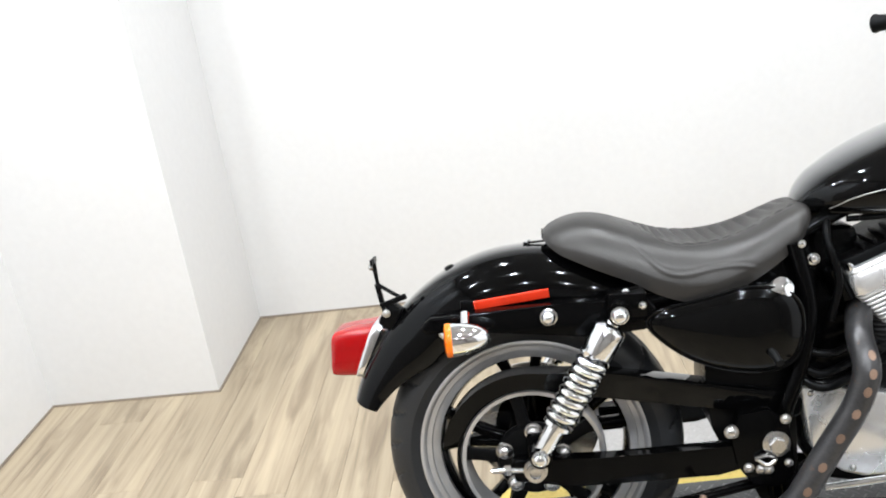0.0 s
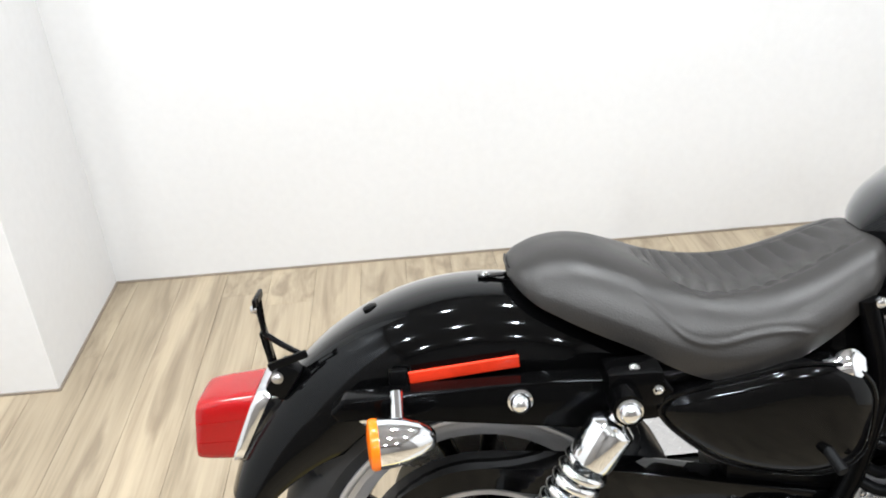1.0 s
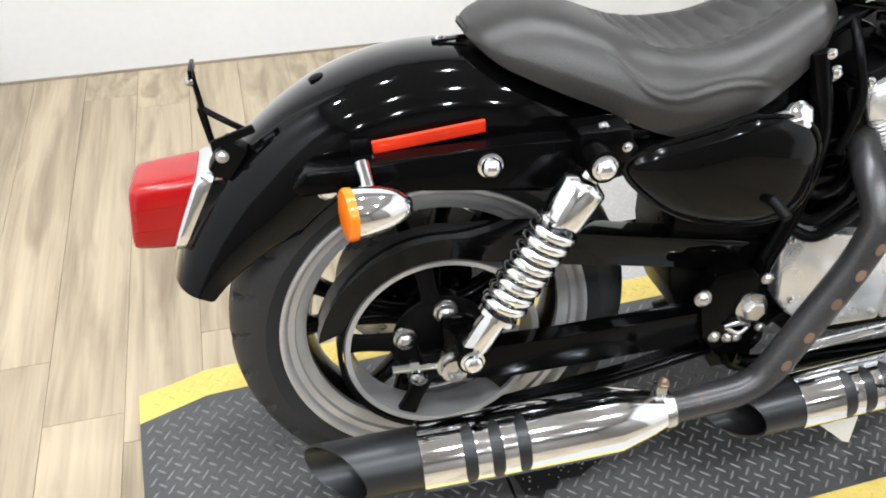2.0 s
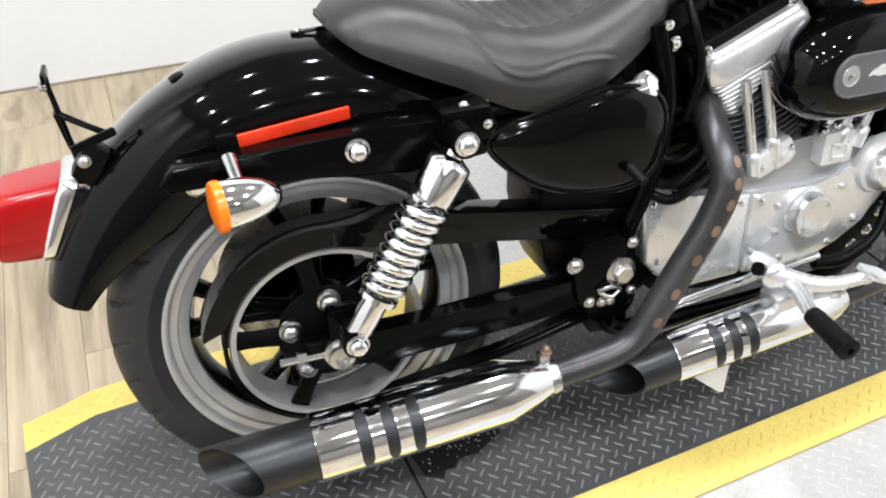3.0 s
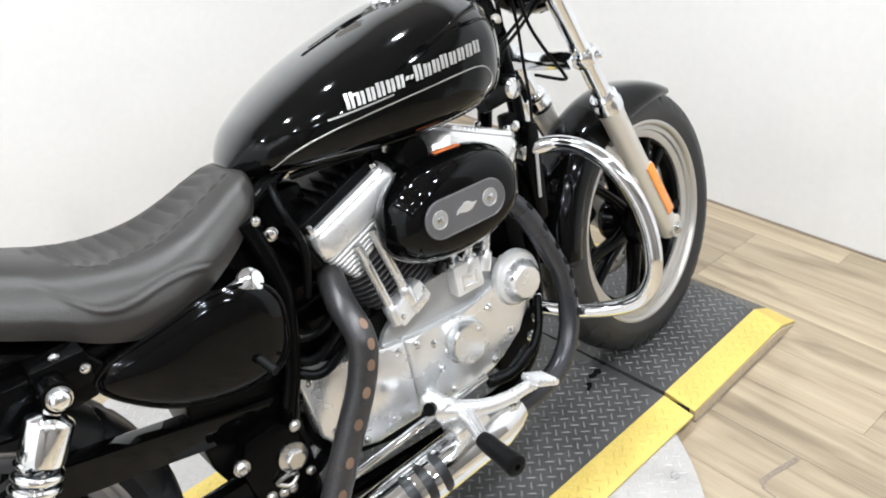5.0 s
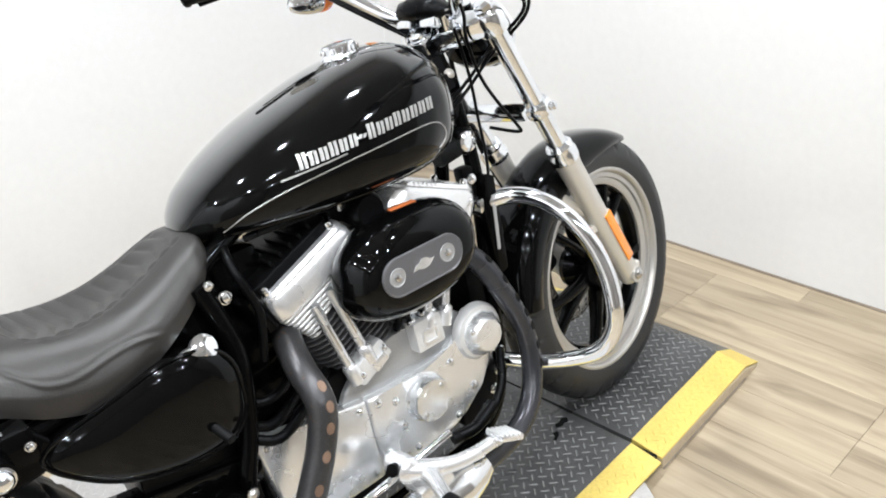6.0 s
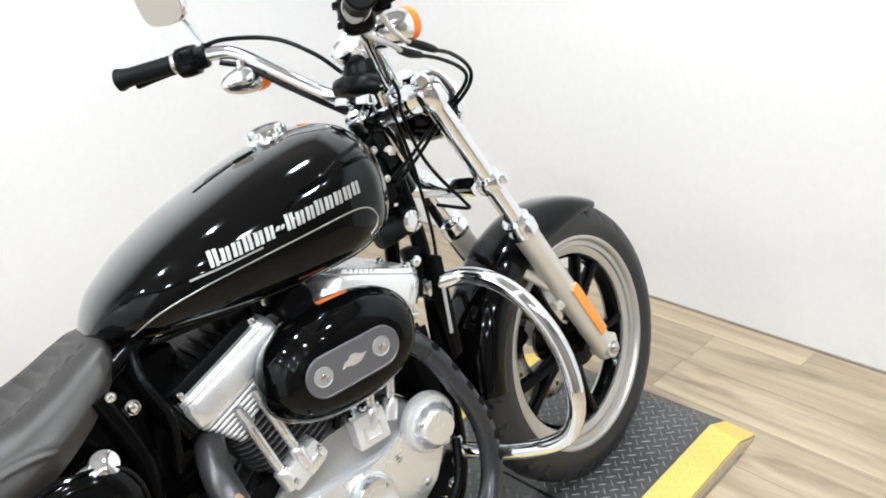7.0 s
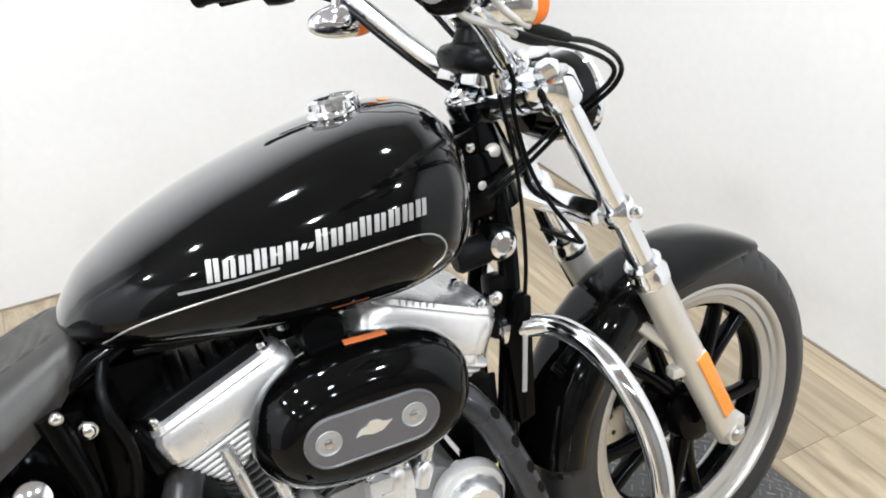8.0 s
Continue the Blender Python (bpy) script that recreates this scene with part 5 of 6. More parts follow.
hl_c = Vector((1.285, 0.023, 0.930))
light = part("headlamp", lathe([(0.012, -0.080), (0.038, -0.074), (0.053, -0.052), (0.062, -0.020), (0.065, 0.019)], hl_c, FWD, 40), BLACK, bike, "gloss black headlamp with chrome ring")
part("headlamp_ring", lathe([(0.065, 0.016), (0.0685, 0.019), (0.0685, 0.027), (0.064, 0.032), (0.060, 0.028)], hl_c, FWD, 40, caps=False), CHROME, light, "chrome ring")
part("headlamp_lens", lathe([(0.061, 0.022), (0.044, 0.032), (0.02, 0.036), (0.001, 0.0365)], hl_c, FWD, 32), GLASS, light, "clear lens with reflector")
part("headlamp_bracket", join(tube([hl_c + Vector((-0.02, 0, 0.060)), Vector((1.245, 0.006, 1.002)), Vector((1.205, -0.002, 1.002))], [0.010, 0.012, 0.010], 14), lathe([(0.006, 0.016), (0.016, 0.012), (0.021, 0.003), (0.021, -0.010), (0.016, -0.018)], (1.204, -0.004, 0.998), (0.15, -0.25, 0.95), 24)), CHROME, light, "chrome headlamp bracket")

# bars and controls
bar_l = [(1.134, 0.000, 1.004), (1.122, 0.035, 1.003), (1.104, 0.068, 1.014), (1.066, 0.142, 1.068), (1.034, 0.202, 1.114), (1.008, 0.232, 1.129), (0.962, 0.270, 1.132), (0.944, 0.2855, 1.1315)]
bar_r = [(1.146, -0.040, 1.000), (1.150, -0.078, 1.006), (1.096, -0.150, 1.060), (1.040, -0.222, 1.104), (1.014, -0.258, 1.126), (0.978, -0.305, 1.137), (0.940, -0.360, 1.137)]
bar = part("handlebar", tube(bar_r[::-1] + bar_l, 0.0132, 18, 6), CHROME, bike, "chrome handlebar", 70)
GX = pose(0, 0, 0, 0, 20, 7.2)
cover_rings = []
for y, hx, hz, dz in ((0.056, 0.008, 0.006, -0.004), (0.050, 0.022, 0.014, -0.003), (0.036, 0.032, 0.020, 0.0), (0.010, 0.036, 0.023, 0.001), (-0.020, 0.036, 0.023, 0.001), (-0.044, 0.032, 0.020, 0.0), (-0.056, 0.022, 0.014, -0.003), (-0.062, 0.008, 0.006, -0.004)):
    cover_rings.append([Vector((1.136, 0.0, 1.010)) + GX @ Vector((hx * math.copysign(abs(math.cos(a)) ** 0.8, math.cos(a)), y, dz + hz * math.copysign(abs(math.sin(a)) ** 0.8, math.sin(a)))) for a in np.linspace(0, 2 * math.pi, 33)[:-1]])
riser = part("riser_cover", loft(cover_rings), BLACK_PLASTIC, bike, "rounded black riser cover with vents", 60)
part("gauge_hood", lathe([(0.040, 0.0), (0.036, 0.014), (0.030, 0.030), (0.026, 0.042)], (1.148, 0.002, 1.014), (0.10, 0, 1), 28), BLACK_PLASTIC, riser)
for i in range(7):
    a = radians(195 + 22 * i)
    part("hood_vent", box(Vector((1.150 + 0.0345 * math.cos(a), 0.002 + 0.0345 * math.sin(a), 1.033)), (0.004, 0.006, 0.010), 0.001, pose(0, 0, 0, 0, 0, math.degrees(a))), SLOT_DARK, riser)
for s in (-1, 1):
    part("riser", tube([STEM + FWD * 0.02 + LEFT * 0.045 * s + Vector((0, 0, 0.01)), Vector((1.136, 0.000, 1.012)) + LEFT * 0.045 * s], 0.019, 16, 1), CHROME, bar)
part("riser_clamp", box((1.140, -0.030, 0.992), (0.050, 0.040, 0.034), 0.007, GX), CHROME, bar)
part("riser_clamp", box((1.132, 0.032, 0.994), (0.050, 0.040, 0.034), 0.007, GX), CHROME, bar)
gauge = part("speedometer", lathe([(0.024, -0.030), (0.036, -0.020), (0.041, 0.0), (0.042, 0.010), (0.038, 0.013), (0.036, 0.010)], (1.150, 0.004, 1.082), (-0.50, -0.05, 0.86), 32), CHROME, bike, "round chrome speedometer")
part("dial", lathe([(0.037, 0.008), (0.002, 0.0085)], (1.150, 0.004, 1.082), (-0.50, -0.05, 0.86), 32), LABEL_WHITE, gauge, "pale dial")


def controls(c, d, levers, side):
    """Grip, switch housing and lever on one end of the bar."""
    c, d = Vector(c), Vector(d).normalized()
    ln = 0.118
    g0 = c + d * 0.034
    grip = part("grip", lathe([(0.0175, 0.0), (0.018, 0.006)] + [(0.0182 - 0.0014 * (i % 2), 0.008 + 0.006 * i) for i in range(int((ln - 0.024) / 0.006))] + [(0.0190, ln - 0.014), (0.0215, ln - 0.010), (0.0215, ln - 0.003), (0.018, ln), (0.008, ln), (0.006, ln - 0.004)], g0, d, 28), GRIP, bike, "black rubber hand grip with flared end")
    part("grip_ring", lathe([(0.0185, -0.010), (0.0200, -0.008), (0.0200, -0.001), (0.0185, 0.001)], g0, d, 28, caps=False), STEEL, grip, "silver ring")
    ax = Matrix((tuple(d), tuple(Vector((0, 0, 1)).cross(d)), (0, 0, 1))).transposed().to_4x4()
    body = []
    for x, k in ((-0.034, 0.60), (-0.030, 0.74), (-0.014, 0.78), (-0.012, 0.98), (0.002, 1.04), (0.020, 1.0), (0.026, 0.80)):
        body.append([Vector((x, 0.024 * k * math.copysign(abs(math.cos(a)) ** 0.6, math.cos(a)), -0.003 + 0.028 * k * math.copysign(abs(math.sin(a)) ** 0.6, math.sin(a)))) for a in np.linspace(0, 2 * math.pi, 33)[:-1]])
    at = Matrix.Translation(c) @ ax
    sw = part("switch_housing", moved(loft(body), at), BLACK_PLASTIC, bike, "black switch housing and lever perch", 45)
    part("housing_seam", moved(box((0.004, 0, -0.004), (0.040, 0.0515, 0.0015), 0.0004), at), SLOT_DARK, sw)
    for x, z, w, h in ((-0.002, 0.012, 0.010, 0.008), (0.012, 0.012, 0.010, 0.008), (0.004, -0.014, 0.018, 0.008)):
        part("switch_button", moved(box((x, side * 0.0255, z), (w, 0.007, h), 0.002), at), GRIP, sw)
    part("lever_perch", moved(box((-0.026, side * -0.024, 0.002), (0.022, 0.034, 0.024), 0.006), at), BLACK_FRAME, sw)
    part("perch_bolt", bolt(at @ Vector((-0.026, side * -0.034, 0.014)), (0, 0, 1), 0.005, 0.005), CHROME, sw)
    part("lever", tube(levers, [0.009, 0.008, 0.007, 0.010], 10), BLACK_PLASTIC, sw, "black hand lever")
    return sw


controls((0.962, 0.270, 1.132), (-0.75, 0.66, -0.02), [(1.010, 0.268, 1.128), (0.990, 0.305, 1.122), (0.935, 0.356, 1.116), (0.890, 0.396, 1.112)], 1)
right_sw = controls((0.976, -0.308, 1.139), (-0.46, -0.88, 0.13), [(1.004, -0.322, 1.140), (1.022, -0.375, 1.152), (1.010, -0.425, 1.154), (0.975, -0.470, 1.154)], -1)
part("master_cylinder", join(box((1.020, -0.300, 1.146), (0.036, 0.060, 0.034), 0.006, pose(0, 0, 0, 0, 0, -34)), box((1.020, -0.300, 1.166), (0.040, 0.062, 0.008), 0.003, pose(0, 0, 0, 0, 0, -34))), BLACK_PLASTIC, right_sw)
# the left mirror
mc = Vector((0.963, 0.330, 1.246))
ma = Vector((-0.93, -0.28, -0.16)).normalized()
sx = Vector((0, 0, 1)).cross(ma).normalized()
up = ma.cross(sx)
ell = lambda k, d: [mc + ma * d + sx * (0.066 * k * math.copysign(abs(math.cos(a)) ** 0.6, math.cos(a))) + up * (0.044 * k * math.copysign(abs(math.sin(a)) ** 0.6, math.sin(a))) for a in np.linspace(0, 2 * math.pi, 37)[:-1]]
mirror = part("mirror", loft([ell(0.3, -0.026), ell(0.8, -0.018), ell(1.0, -0.004), ell(1.0, 0.002), ell(0.95, 0.004)]), CHROME, bike, "chrome rear-view mirror")
part("mirror_glass", loft([ell(0.94, 0.0035), ell(0.93, 0.0052)]), GLASS, mirror, "mirror glass")
part("mirror_stem", tube([mc - ma * 0.02 - up * 0.01, mc - ma * 0.035 - up * 0.05, Vector((0.990, 0.258, 1.150))], 0.005, 10), CHROME, mirror)
fs = Vector((1.048, 0.206, 1.070))
turn_signal("turn_signal", fs, FWD + LEFT * 0.05, (1.026, 0.200, 1.106), 0.0265, 0.078, 1.3)
turn_signal("turn_signal", (1.102, -0.238, 1.101), FWD - LEFT * 0.12, (1.056, -0.195, 1.088), 0.0255, 0.070, 0.6)
part("signal_bracket", tube([(1.062, -0.195, 1.088), (1.075, -0.218, 1.086)], 0.012, 12, 1), CHROME, bike)
for pts in ([(0.985, -0.300, 1.122), (0.996, -0.288, 1.106), (1.020, -0.272, 1.094), (1.060, -0.245, 1.080), (1.092, -0.222, 1.064)], [(1.005, -0.305, 1.140), (1.026, -0.292, 1.124), (1.050, -0.272, 1.102), (1.076, -0.255, 1.085), (1.098, -0.242, 1.074)]):
    part("cable_elbow", tube(pts, 0.0042, 10, 6), ALU, bike, "grey curved cable end")
for pts in ([(1.088, -0.224, 1.066), (1.118, -0.206, 1.055), (1.147, -0.190, 1.047)], [(1.094, -0.243, 1.075), (1.130, -0.226, 1.062), (1.162, -0.210, 1.050)]):
    part("cable_sleeve", tube(pts, [0.0062, 0.0072, 0.0058], 10, 4), GRIP, bike, "black cable sleeve")

CABLES = [
    ([(0.975, 0.262, 1.146), (1.02, 0.225, 1.150), (1.075, 0.140, 1.128), (1.110, 0.075, 1.085), (1.135, 0.040, 1.04)], 0.0042),
    ([(1.000, 0.232, 1.112), (1.030, 0.195, 1.092), (1.062, 0.136, 1.046), (1.095, 0.075, 1.000), (1.120, 0.040, 0.970)], 0.0055),
    ([(1.145, -0.191, 1.047), (1.200, -0.165, 1.030), (1.262, -0.130, 1.004), (1.290, -0.112, 0.982), (1.286, -0.100, 0.962), (1.268, -0.075, 0.938), (1.245, -0.035, 0.905), (1.180, -0.045, 0.872), (1.114, -0.058, 0.846)], 0.0036),
    ([(1.160, -0.211, 1.050), (1.215, -0.178, 1.034), (1.272, -0.138, 1.008), (1.300, -0.114, 0.982), (1.294, -0.102, 0.958), (1.274, -0.075, 0.930), (1.246, -0.035, 0.893), (1.180, -0.047, 0.860), (1.112, -0.060, 0.832)], 0.0036),
    ([(1.120, -0.120, 1.040), (1.144, -0.105, 0.995), (1.143, -0.100, 0.956), (1.157, -0.100, 0.883), (1.177, -0.110, 0.828), (1.216, -0.112, 0.768), (1.226, -0.100, 0.752), (1.19, -0.06, 0.77)], 0.0034),
    ([(1.132, -0.085, 0.975), (1.140, -0.085, 0.93), (1.150, -0.080, 0.87), (1.158, -0.070, 0.80), (1.150, -0.080, 0.72), (1.13, -0.085, 0.62)], 0.0032),
]
for pts, r in CABLES:
    part("cable", tube(pts, r, 8, 8), BLACK_PLASTIC, bike, "black control cable", 80)

# neck clutter: ignition, coil, hoses, bolts
ign = part("ignition_switch", lathe([(0.022, 0.0), (0.027, 0.006), (0.027, 0.034), (0.024, 0.040), (0.018, 0.042)], (1.128, -0.018, 0.762), OUT, 28), BLACK_PLASTIC, bike, "black ignition switch with chrome face")
part("switch_face", lathe([(0.021, 0.0), (0.020, 0.005), (0.013, 0.008), (0.012, 0.004), (0.001, 0.004)], (1.128, -0.059, 0.762), OUT, 24), CHROME, ign)
part("ignition_boot", lathe([(0.020, 0.0), (0.024, 0.006), (0.022, 0.05), (0.018, 0.056)], (1.060, -0.040, 0.752), (1, -0.05, 0.10), 20), GRIP, ign)
part("horn", join(lathe([(0.036, 0.0), (0.042, 0.01), (0.036, 0.03), (0.02, 0.036)], (1.120, -0.035, 0.655), OUT, 24), box((1.115, -0.045, 0.69), (0.03, 0.03, 0.05), 0.008)), BLACK_PLASTIC, bike, "black horn")
for x, y, z, r in ((1.140, -0.033, 0.888, 0.0095), (1.115, -0.034, 0.847, 0.0095), (1.100, -0.05, 0.905, 0.005), (1.095, -0.090, 0.700, 0.008), (1.085, -0.085, 0.680, 0.006), (0.560, -0.110, 0.700, 0.009), (0.535, -0.13, 0.735, 0.006)):
    part("neck_bolt", bolt((x, y, z), OUT, r, r), SLIDER if r == 0.0095 else CHROME, frame_part)
part("neck_gusset", prism([(1.085, 0.915), (1.135, 0.935), (1.165, 0.860), (1.130, 0.800), (1.090, 0.800)], -0.032, -0.018, 0.004), BLACK_FRAME, frame_part)
HOSES = [
    ([(0.52, -0.12, 0.50), (0.56, -0.13, 0.478), (0.62, -0.11, 0.49), (0.68, -0.08, 0.52)], 0.009),
    ([(0.51, -0.12, 0.48), (0.56, -0.14, 0.455), (0.63, -0.12, 0.47), (0.70, -0.08, 0.49)], 0.009),
    ([(0.52, -0.10, 0.53), (0.57, -0.12, 0.515), (0.62, -0.10, 0.52), (0.66, -0.06, 0.56)], 0.008),
    ([(0.60, -0.06, 0.775), (0.585, -0.115, 0.735), (0.60, -0.125, 0.66), (0.585, -0.12, 0.58)], 0.007),
    ([(0.63, -0.08, 0.765), (0.70, -0.10, 0.768), (0.78, -0.10, 0.765), (0.86, -0.09, 0.762)], 0.006),
    ([(0.95, -0.13, 0.245), (0.98, -0.14, 0.26), (1.03, -0.13, 0.30), (1.06, -0.11, 0.36)], 0.009),
    ([(0.88, -0.14, 0.262), (0.93, -0.15, 0.262), (0.985, -0.15, 0.285)], 0.013),
]
for pts, r in HOSES:
    part("hose", tube(pts, r, 10, 6), BLACK_PLASTIC, bike, "black rubber hose", 80)
part("throttle_body", join(lathe([(0.03, 0.0), (0.032, 0.05), (0.026, 0.06)], (0.845, -0.06, 0.735), (0, -1, 0), 24), box((0.80, -0.06, 0.745), (0.04, 0.05, 0.04), 0.01)), BLACK_PLASTIC, bike)
part("spark_cap", lathe([(0.010, 0.0), (0.012, 0.01), (0.010, 0.035)], (0.800, -0.10, 0.755), (0.1, -0.4, 0.9), 14), STEEL, bike)

regulator = part("voltage_regulator", box((1.062, 0.0, 0.500), (0.040, 0.150, 0.150), 0.006), BLACK_CAST, bike, "black finned voltage regulator")
for i in range(6):
    part("regulator_fin", box((1.086, -0.060 + 0.024 * i, 0.500), (0.016, 0.005, 0.140), 0.001), BLACK_CAST, regulator)

# ---- the stand: rubber mats and a steel turntable plate under them ----
def tread(x0, x1, y0, y1, z, pitch, length, width, height, rng):
    """Raised lozenges at 45 degrees to either side in turn, each pointing at the middle of the next."""
    verts, faces = [], []
    q = math.sqrt(0.5)
    reach = int(((x1 - x0) + (y1 - y0)) / pitch) + 2
    for i in range(-reach, reach):
        for j in range(-reach, reach):
            cx, cy = x0 + (i + j) * pitch * q, y0 + (i - j) * pitch * q
            if not (x0 + length * 0.4 < cx < x1 - length * 0.4 and y0 + length * 0.4 < cy < y1 - length * 0.4):
                continue
            a = radians(45 if (i + j) % 2 else -45) + rng.uniform(-0.04, 0.04)
            c, s = math.cos(a), math.sin(a)
            lozenge = [(-0.5, 0, 0), (-0.2, -0.5, 0), (0.2, -0.5, 0), (0.5, 0, 0), (0.2, 0.5, 0), (-0.2, 0.5, 0), (-0.26, 0, 1), (0.26, 0, 1)]
            k = len(verts)
            for u, v, h in lozenge:
                u, v = u * length, v * width
                verts.append((cx + u * c - v * s, cy + u * s + v * c, z + (height if h else -0.0006)))
            for f in ((0, 1, 6), (1, 2, 7, 6), (2, 3, 7), (3, 4, 7), (4, 5, 6, 7), (5, 0, 6)):
                faces.append(tuple(k + q for q in f))
    return verts, faces


def tread_part(name, data, mat, parent, keep=None):
    verts, faces = data
    if keep is not None:
        ok = [keep(verts[f[0]][0], verts[f[0]][1]) for f in faces]
        faces = [f for f, g in zip(faces, ok) if g]
    me = bpy.data.meshes.new(name)
    me.from_pydata(verts, [], faces)
    me.materials.append(mat)
    ob = new(name, me)
    ob.parent = parent
    ob["kind"] = "stuff"
    return ob


MAT_TOP, MAT_BASE = 0.050, 0.031
MAT_Y0, MAT_Y1, BORDER = 0.504, 1.030, 0.078


def mat_height(x):
    """How far the rubber sinks at x: level over the stand, then down the ramps at both ends."""
    return float(np.interp(x, [-0.497, -0.365, 1.765, 1.843], [0.039, 0.0, 0.0, 0.039]))


def mat_panel(x0, x1, turn, label):
    """A rubber panel: black field, sloped yellow borders along both sides; it follows the ramps."""
    rng = random.Random(int(x0 * 1000))
    cuts = sorted({x0, x1, *[c for c in (-0.430, -0.365, 1.750, 1.765) if x0 < c < x1]})
    thick = MAT_TOP - MAT_BASE
    rings = []
    for x in cuts:
        d = mat_height(x)
        lo = max(MAT_BASE - d, 0.001)
        rings.append([(x, MAT_Y0, lo), (x, MAT_Y0, MAT_TOP - d), (x, MAT_Y1, MAT_TOP - d), (x, MAT_Y1, lo)])
    panel = part("floor_mat", loft(rings), MAT_BLACK, None, "", 10)
    tagged(panel, label, "floor mat", "rubber floor mats")

    def slope(y, ya, yb):
        return np.interp(abs(y - ya), [0, abs(yb - ya) * 0.12, abs(yb - ya)], [MAT_TOP, MAT_TOP - 0.0010, MAT_TOP - 0.014])

    for ya, yb in ((MAT_Y0, MAT_Y0 - BORDER), (MAT_Y1, MAT_Y1 + BORDER)):
        sec = []
        for x in cuts:
            d = mat_height(x)
            lo = max(MAT_BASE - d, 0.001)
            sec.append([(x, ya, lo), (x, ya, MAT_TOP - d), (x, ya + (yb - ya) * 0.12, MAT_TOP - 0.001 - d), (x, yb, max(MAT_TOP - 0.014 - d, 0.003)), (x, yb, lo)])
        part("yellow_border", loft(sec), MAT_YELLOW, panel, "yellow sloped border", 10)
        data = tread(x0 + 0.004, x1 - 0.004, min(ya, yb) + 0.006, max(ya, yb) - 0.006, 0.0, 0.0215, 0.0225, 0.0045, 0.0012, rng)
        laid = [(vx, vy, vz + max(slope(vy, ya, yb) - mat_height(vx), 0.003)) for vx, vy, vz in data[0]]
        tread_part("border_tread", (laid, data[1]), MAT_YELLOW_RIB, panel)
    data = tread(x0 + 0.004, x1 - 0.004, MAT_Y0 + 0.002, MAT_Y1 - 0.002, MAT_TOP, 0.0215, 0.0265, 0.0055, 0.0018, rng)
    tread_part("mat_tread", ([(vx, vy, vz - mat_height(vx)) for vx, vy, vz in data[0]], data[1]), MAT_RIB, panel)
    mid = Vector(((x0 + x1) / 2, (MAT_Y0 + MAT_Y1) / 2, 0))
    panel.matrix_world = Matrix.Translation(mid) @ pose(0, 0, 0, 0, 0, turn) @ Matrix.Translation(-mid)
    return panel


mat_panel(0.125, 1.342, -0.7, "black diamond-tread rubber mat with yellow edges under the engine")
mat_panel(1.349, 1.843, 0.4, "black diamond-tread rubber mat with yellow edges under the front wheel")
mat_panel(-0.497, 0.117, 0.8, "black diamond-tread rubber mat with yellow edges under the rear wheel")

for sx_ in (0.121, 1.3455):
    seam = part("mat_seam", box((sx_, 0.766, 0.020), (0.012, 0.66, 0.036), 0.001), GRIP)
    tagged(seam, "dark joint strip between two rubber mats", "mat joint", "mat joints")

# boards that carry the mats beside the turntable
for nm, poly, y0, y1 in (("front_ramp", [(1.356, 0.0), (1.356, 0.0295), (1.762, 0.0295), (1.838, 0.0), (1.80, 0.0)], 0.424, 1.100), ("rear_ramp", [(-0.490, 0.0), (-0.365, 0.0290), (0.060, 0.0295), (0.060, 0.0)], 0.436, 1.096)):
    ramp = part(nm, prism(poly, y0, y1, 0.001, 1), RAMP_SIDE)
    tagged(ramp, "low beige board ramp under the rubber mat", "ramp")
    part("ramp_joint", box(((poly[0][0] + poly[2][0]) / 2, y0 - 0.002, 0.0015), (poly[2][0] - poly[0][0], 0.004, 0.003), 0), GROOVE_DARK, ramp, "dark joint along its foot")

TC, TR = (0.640, 0.826), 0.75
DISC_TOP = 0.029
turntable = part("turntable_plate", lathe([(0.001, 0.0), (TR - 0.004, 0.0), (TR, 0.0005), (TR, DISC_TOP - 0.001), (TR - 0.003, DISC_TOP), (0.001, DISC_TOP)], (TC[0], TC[1], 0.0), (0, 0, 1), 120, caps=False), PLATE)
tagged(turntable, "round pale grey diamond-plate turntable disc on the floor", "turntable")
tread_part("plate_tread", tread(TC[0] - TR, TC[0] + TR, TC[1] - TR, TC[1] + TR, DISC_TOP, 0.0240, 0.0260, 0.005, 0.0012, random.Random(5)), PLATE_RIB, turntable,
           keep=lambda x, y: (x - TC[0]) ** 2 + (y - TC[1]) ** 2 < (TR - 0.02) ** 2 and (y < 0.50 or y > 1.03))
for a in (-62, -42, 38, 62, 118, 142):
    part("plate_screw", lathe([(0.010, 0.0), (0.009, 0.0012), (0.005, 0.0014), (0.004, 0.0006), (0.0005, 0.0006)], (TC[0] + (TR - 0.045) * math.cos(radians(a)), TC[1] + (TR - 0.045) * math.sin(radians(a)), DISC_TOP), (0, 0, 1), 16), STEEL, turntable)

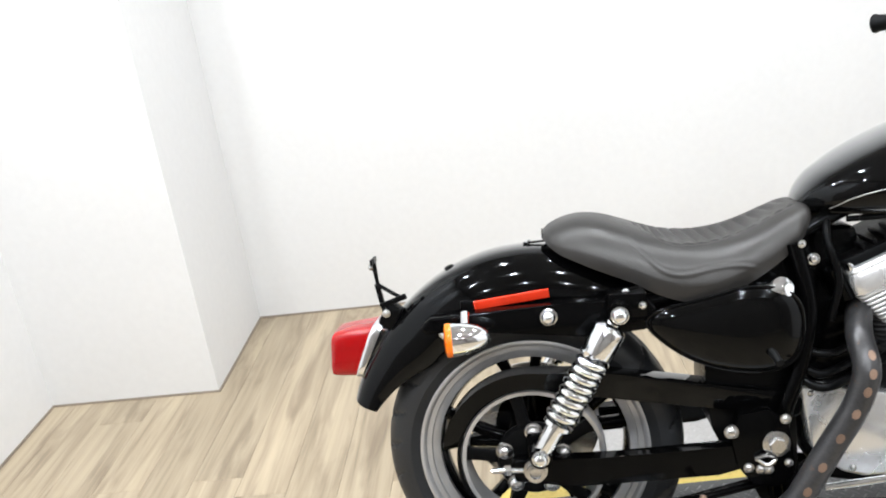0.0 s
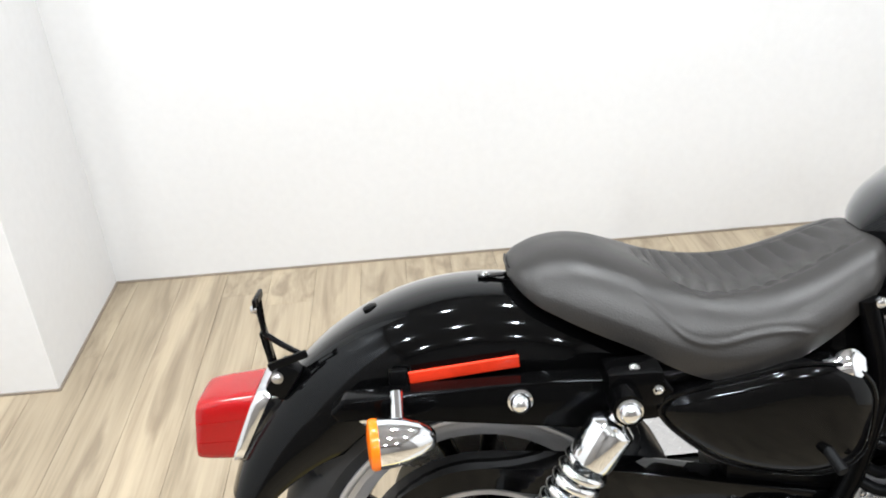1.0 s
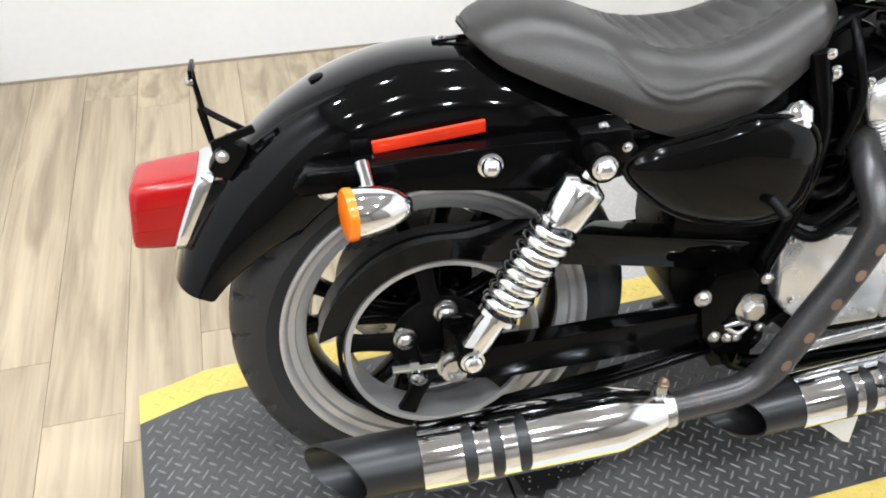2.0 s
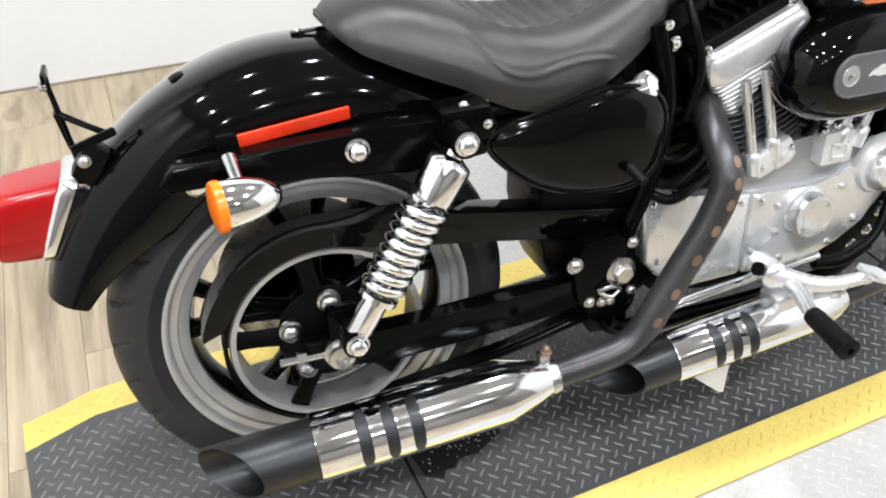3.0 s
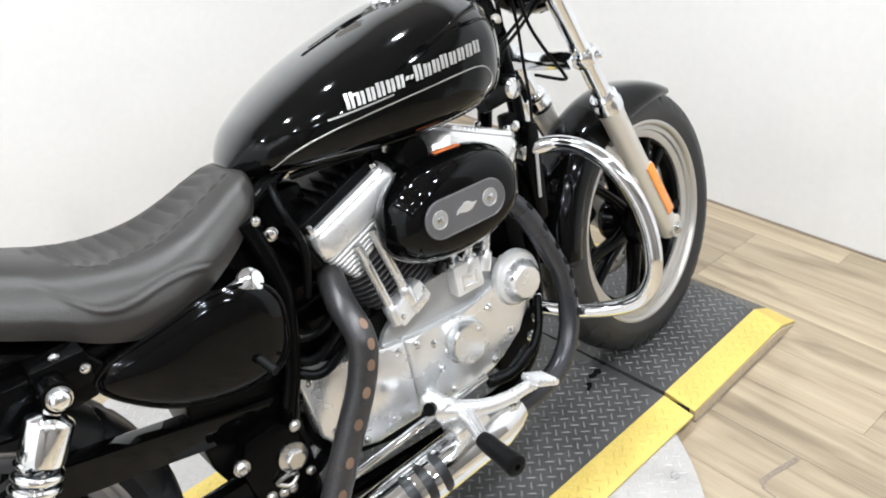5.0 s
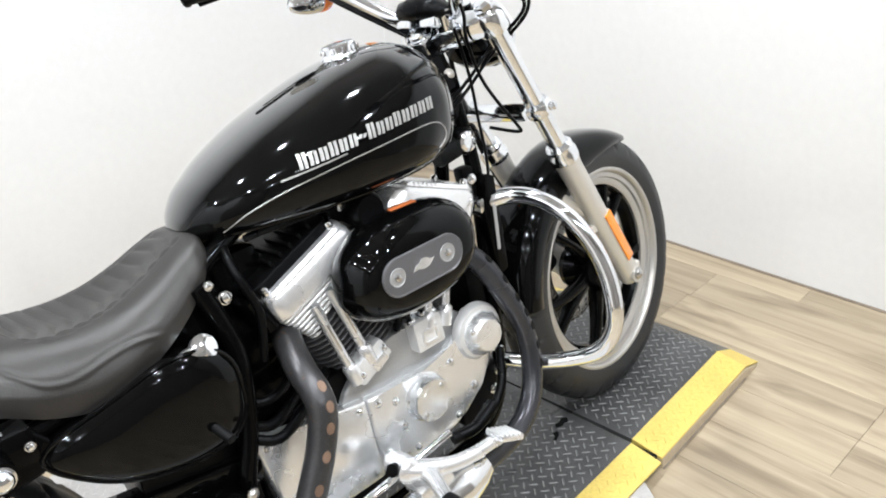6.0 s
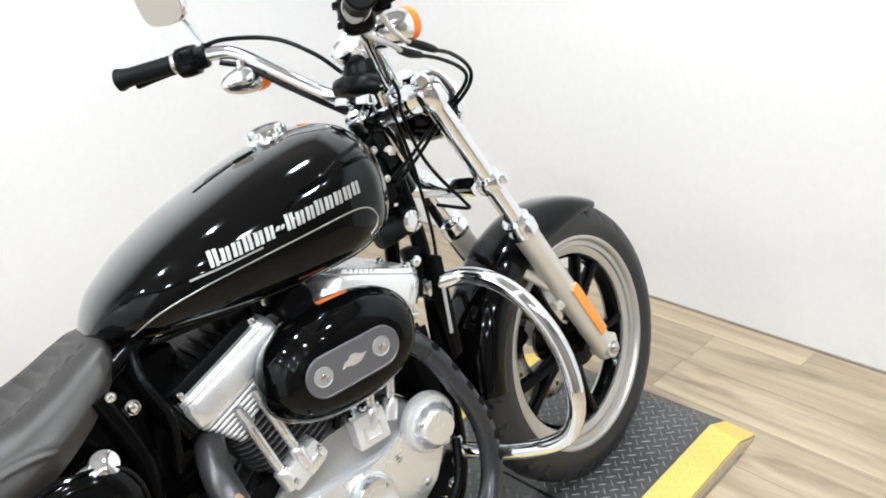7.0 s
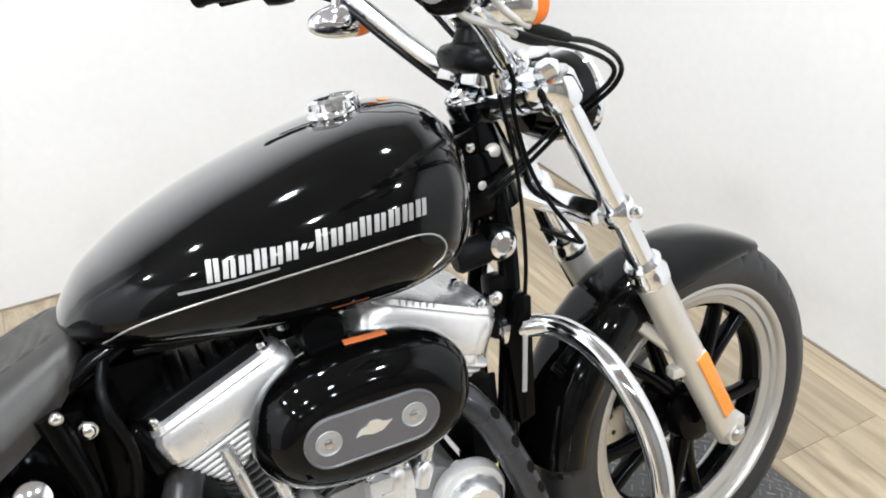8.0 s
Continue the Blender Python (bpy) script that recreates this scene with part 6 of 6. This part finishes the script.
# ---- floor ----
floor = part("floor", box((1.37, -3.0, -0.03), (4.6, 7.4, 0.05), 0), GROOVE)
floor.matrix_world = ROOM
tagged(floor, "pale oak laminate plank floor", "floor", kind="structure")
PW, PL = 0.152, 1.22
plank_bm = box((0, 0, -0.0025), (PW - 0.0008, PL - 0.0008, 0.005), 0.0006, segments=1)
plank_me = bpy.data.meshes.new("plank")
bmesh.ops.recalc_face_normals(plank_bm, faces=plank_bm.faces)
plank_bm.to_mesh(plank_me)
plank_bm.free()
plank_me.materials.append(WOOD)
rng = random.Random(11)
x = 2.510 - 21 * PW + PW / 2
while x < 3.44:
    y = 0.1 - rng.uniform(0.0, PL) + PL / 2
    while y + PL / 2 > -6.56:
        a, b = max(y - PL / 2, -6.56), min(y + PL / 2, 0.06)
        y -= PL
        if b - a < 0.02:
            continue
        ob = new("plank", plank_me)
        ob.parent = floor
        ob.location = (x, (a + b) / 2, -0.0002 * rng.random())
        ob.scale = (1, (b - a) / PL, 1)
    x += PW


def flat_patch(name, outline, z, h, mat):
    """A thin sheet with an irregular outline on the floor."""
    return part(name, loft([[(x, y, z) for x, y in outline], [(x, y, z + h) for x, y in outline]]), mat)


chip = flat_patch("worn_patch", [(1.272, 0.214), (1.290, 0.232), (1.306, 0.229), (1.330, 0.224), (1.402, 0.205), (1.400, 0.193), (1.352, 0.205), (1.318, 0.215), (1.296, 0.217)], 0.0, 0.0008, GROOVE_DARK)
tagged(chip, "dark worn patch chipped out of the floor", "floor damage")
crack = flat_patch("floor_crack", [(1.290, 0.230), (1.293, 0.226), (1.276, 0.208), (1.272, 0.186), (1.258, 0.166), (1.254, 0.168), (1.268, 0.188), (1.272, 0.212)], 0.0, 0.0006, GROOVE_DARK)
tagged(crack, "thin dark crack across the floor planks", "floor damage")
for outline in ([(1.322, 0.664), (1.312, 0.674), (1.296, 0.668), (1.284, 0.672), (1.276, 0.662), (1.290, 0.655), (1.302, 0.657), (1.312, 0.652)], [(1.268, 0.654), (1.256, 0.657), (1.250, 0.646), (1.238, 0.643), (1.240, 0.636), (1.256, 0.640), (1.266, 0.646)]):
    tear = flat_patch("torn_rubber", outline, MAT_TOP + 0.0005, 0.0014, SLOT_DARK)
    tagged(tear, "dark torn patch in the rubber mat", "mat damage", "torn patches")

# the worn-out corner of the mat, down to the rubber crumb
bare = flat_patch("bare_rubber", [(0.130, 0.711), (0.140, 0.650), (0.166, 0.635), (0.178, 0.649), (0.195, 0.647), (0.208, 0.662), (0.246, 0.658), (0.273, 0.671), (0.303, 0.681), (0.310, 0.703), (0.221, 0.716)], MAT_TOP + 0.0005, 0.0016, CRUMB)
tagged(bare, "dark bare patch where the mat's tread has worn off", "mat damage", "torn patches")
rng = random.Random(21)
crumbs = []
for _ in range(46):
    x, y = rng.uniform(0.145, 0.300), rng.uniform(0.652, 0.712)
    if y < 0.652 + (x - 0.145) * 0.17:
        continue
    crumbs.append(box((x, y, MAT_TOP + 0.0026), [rng.uniform(0.0012, 0.0032) for _ in range(3)], 0, pose(0, 0, 0, rng.uniform(0, 60), 0, rng.uniform(0, 90)), 1))
part("rubber_crumb", join(*crumbs), LABEL_WHITE, bare, "pale crumbs scattered over it")
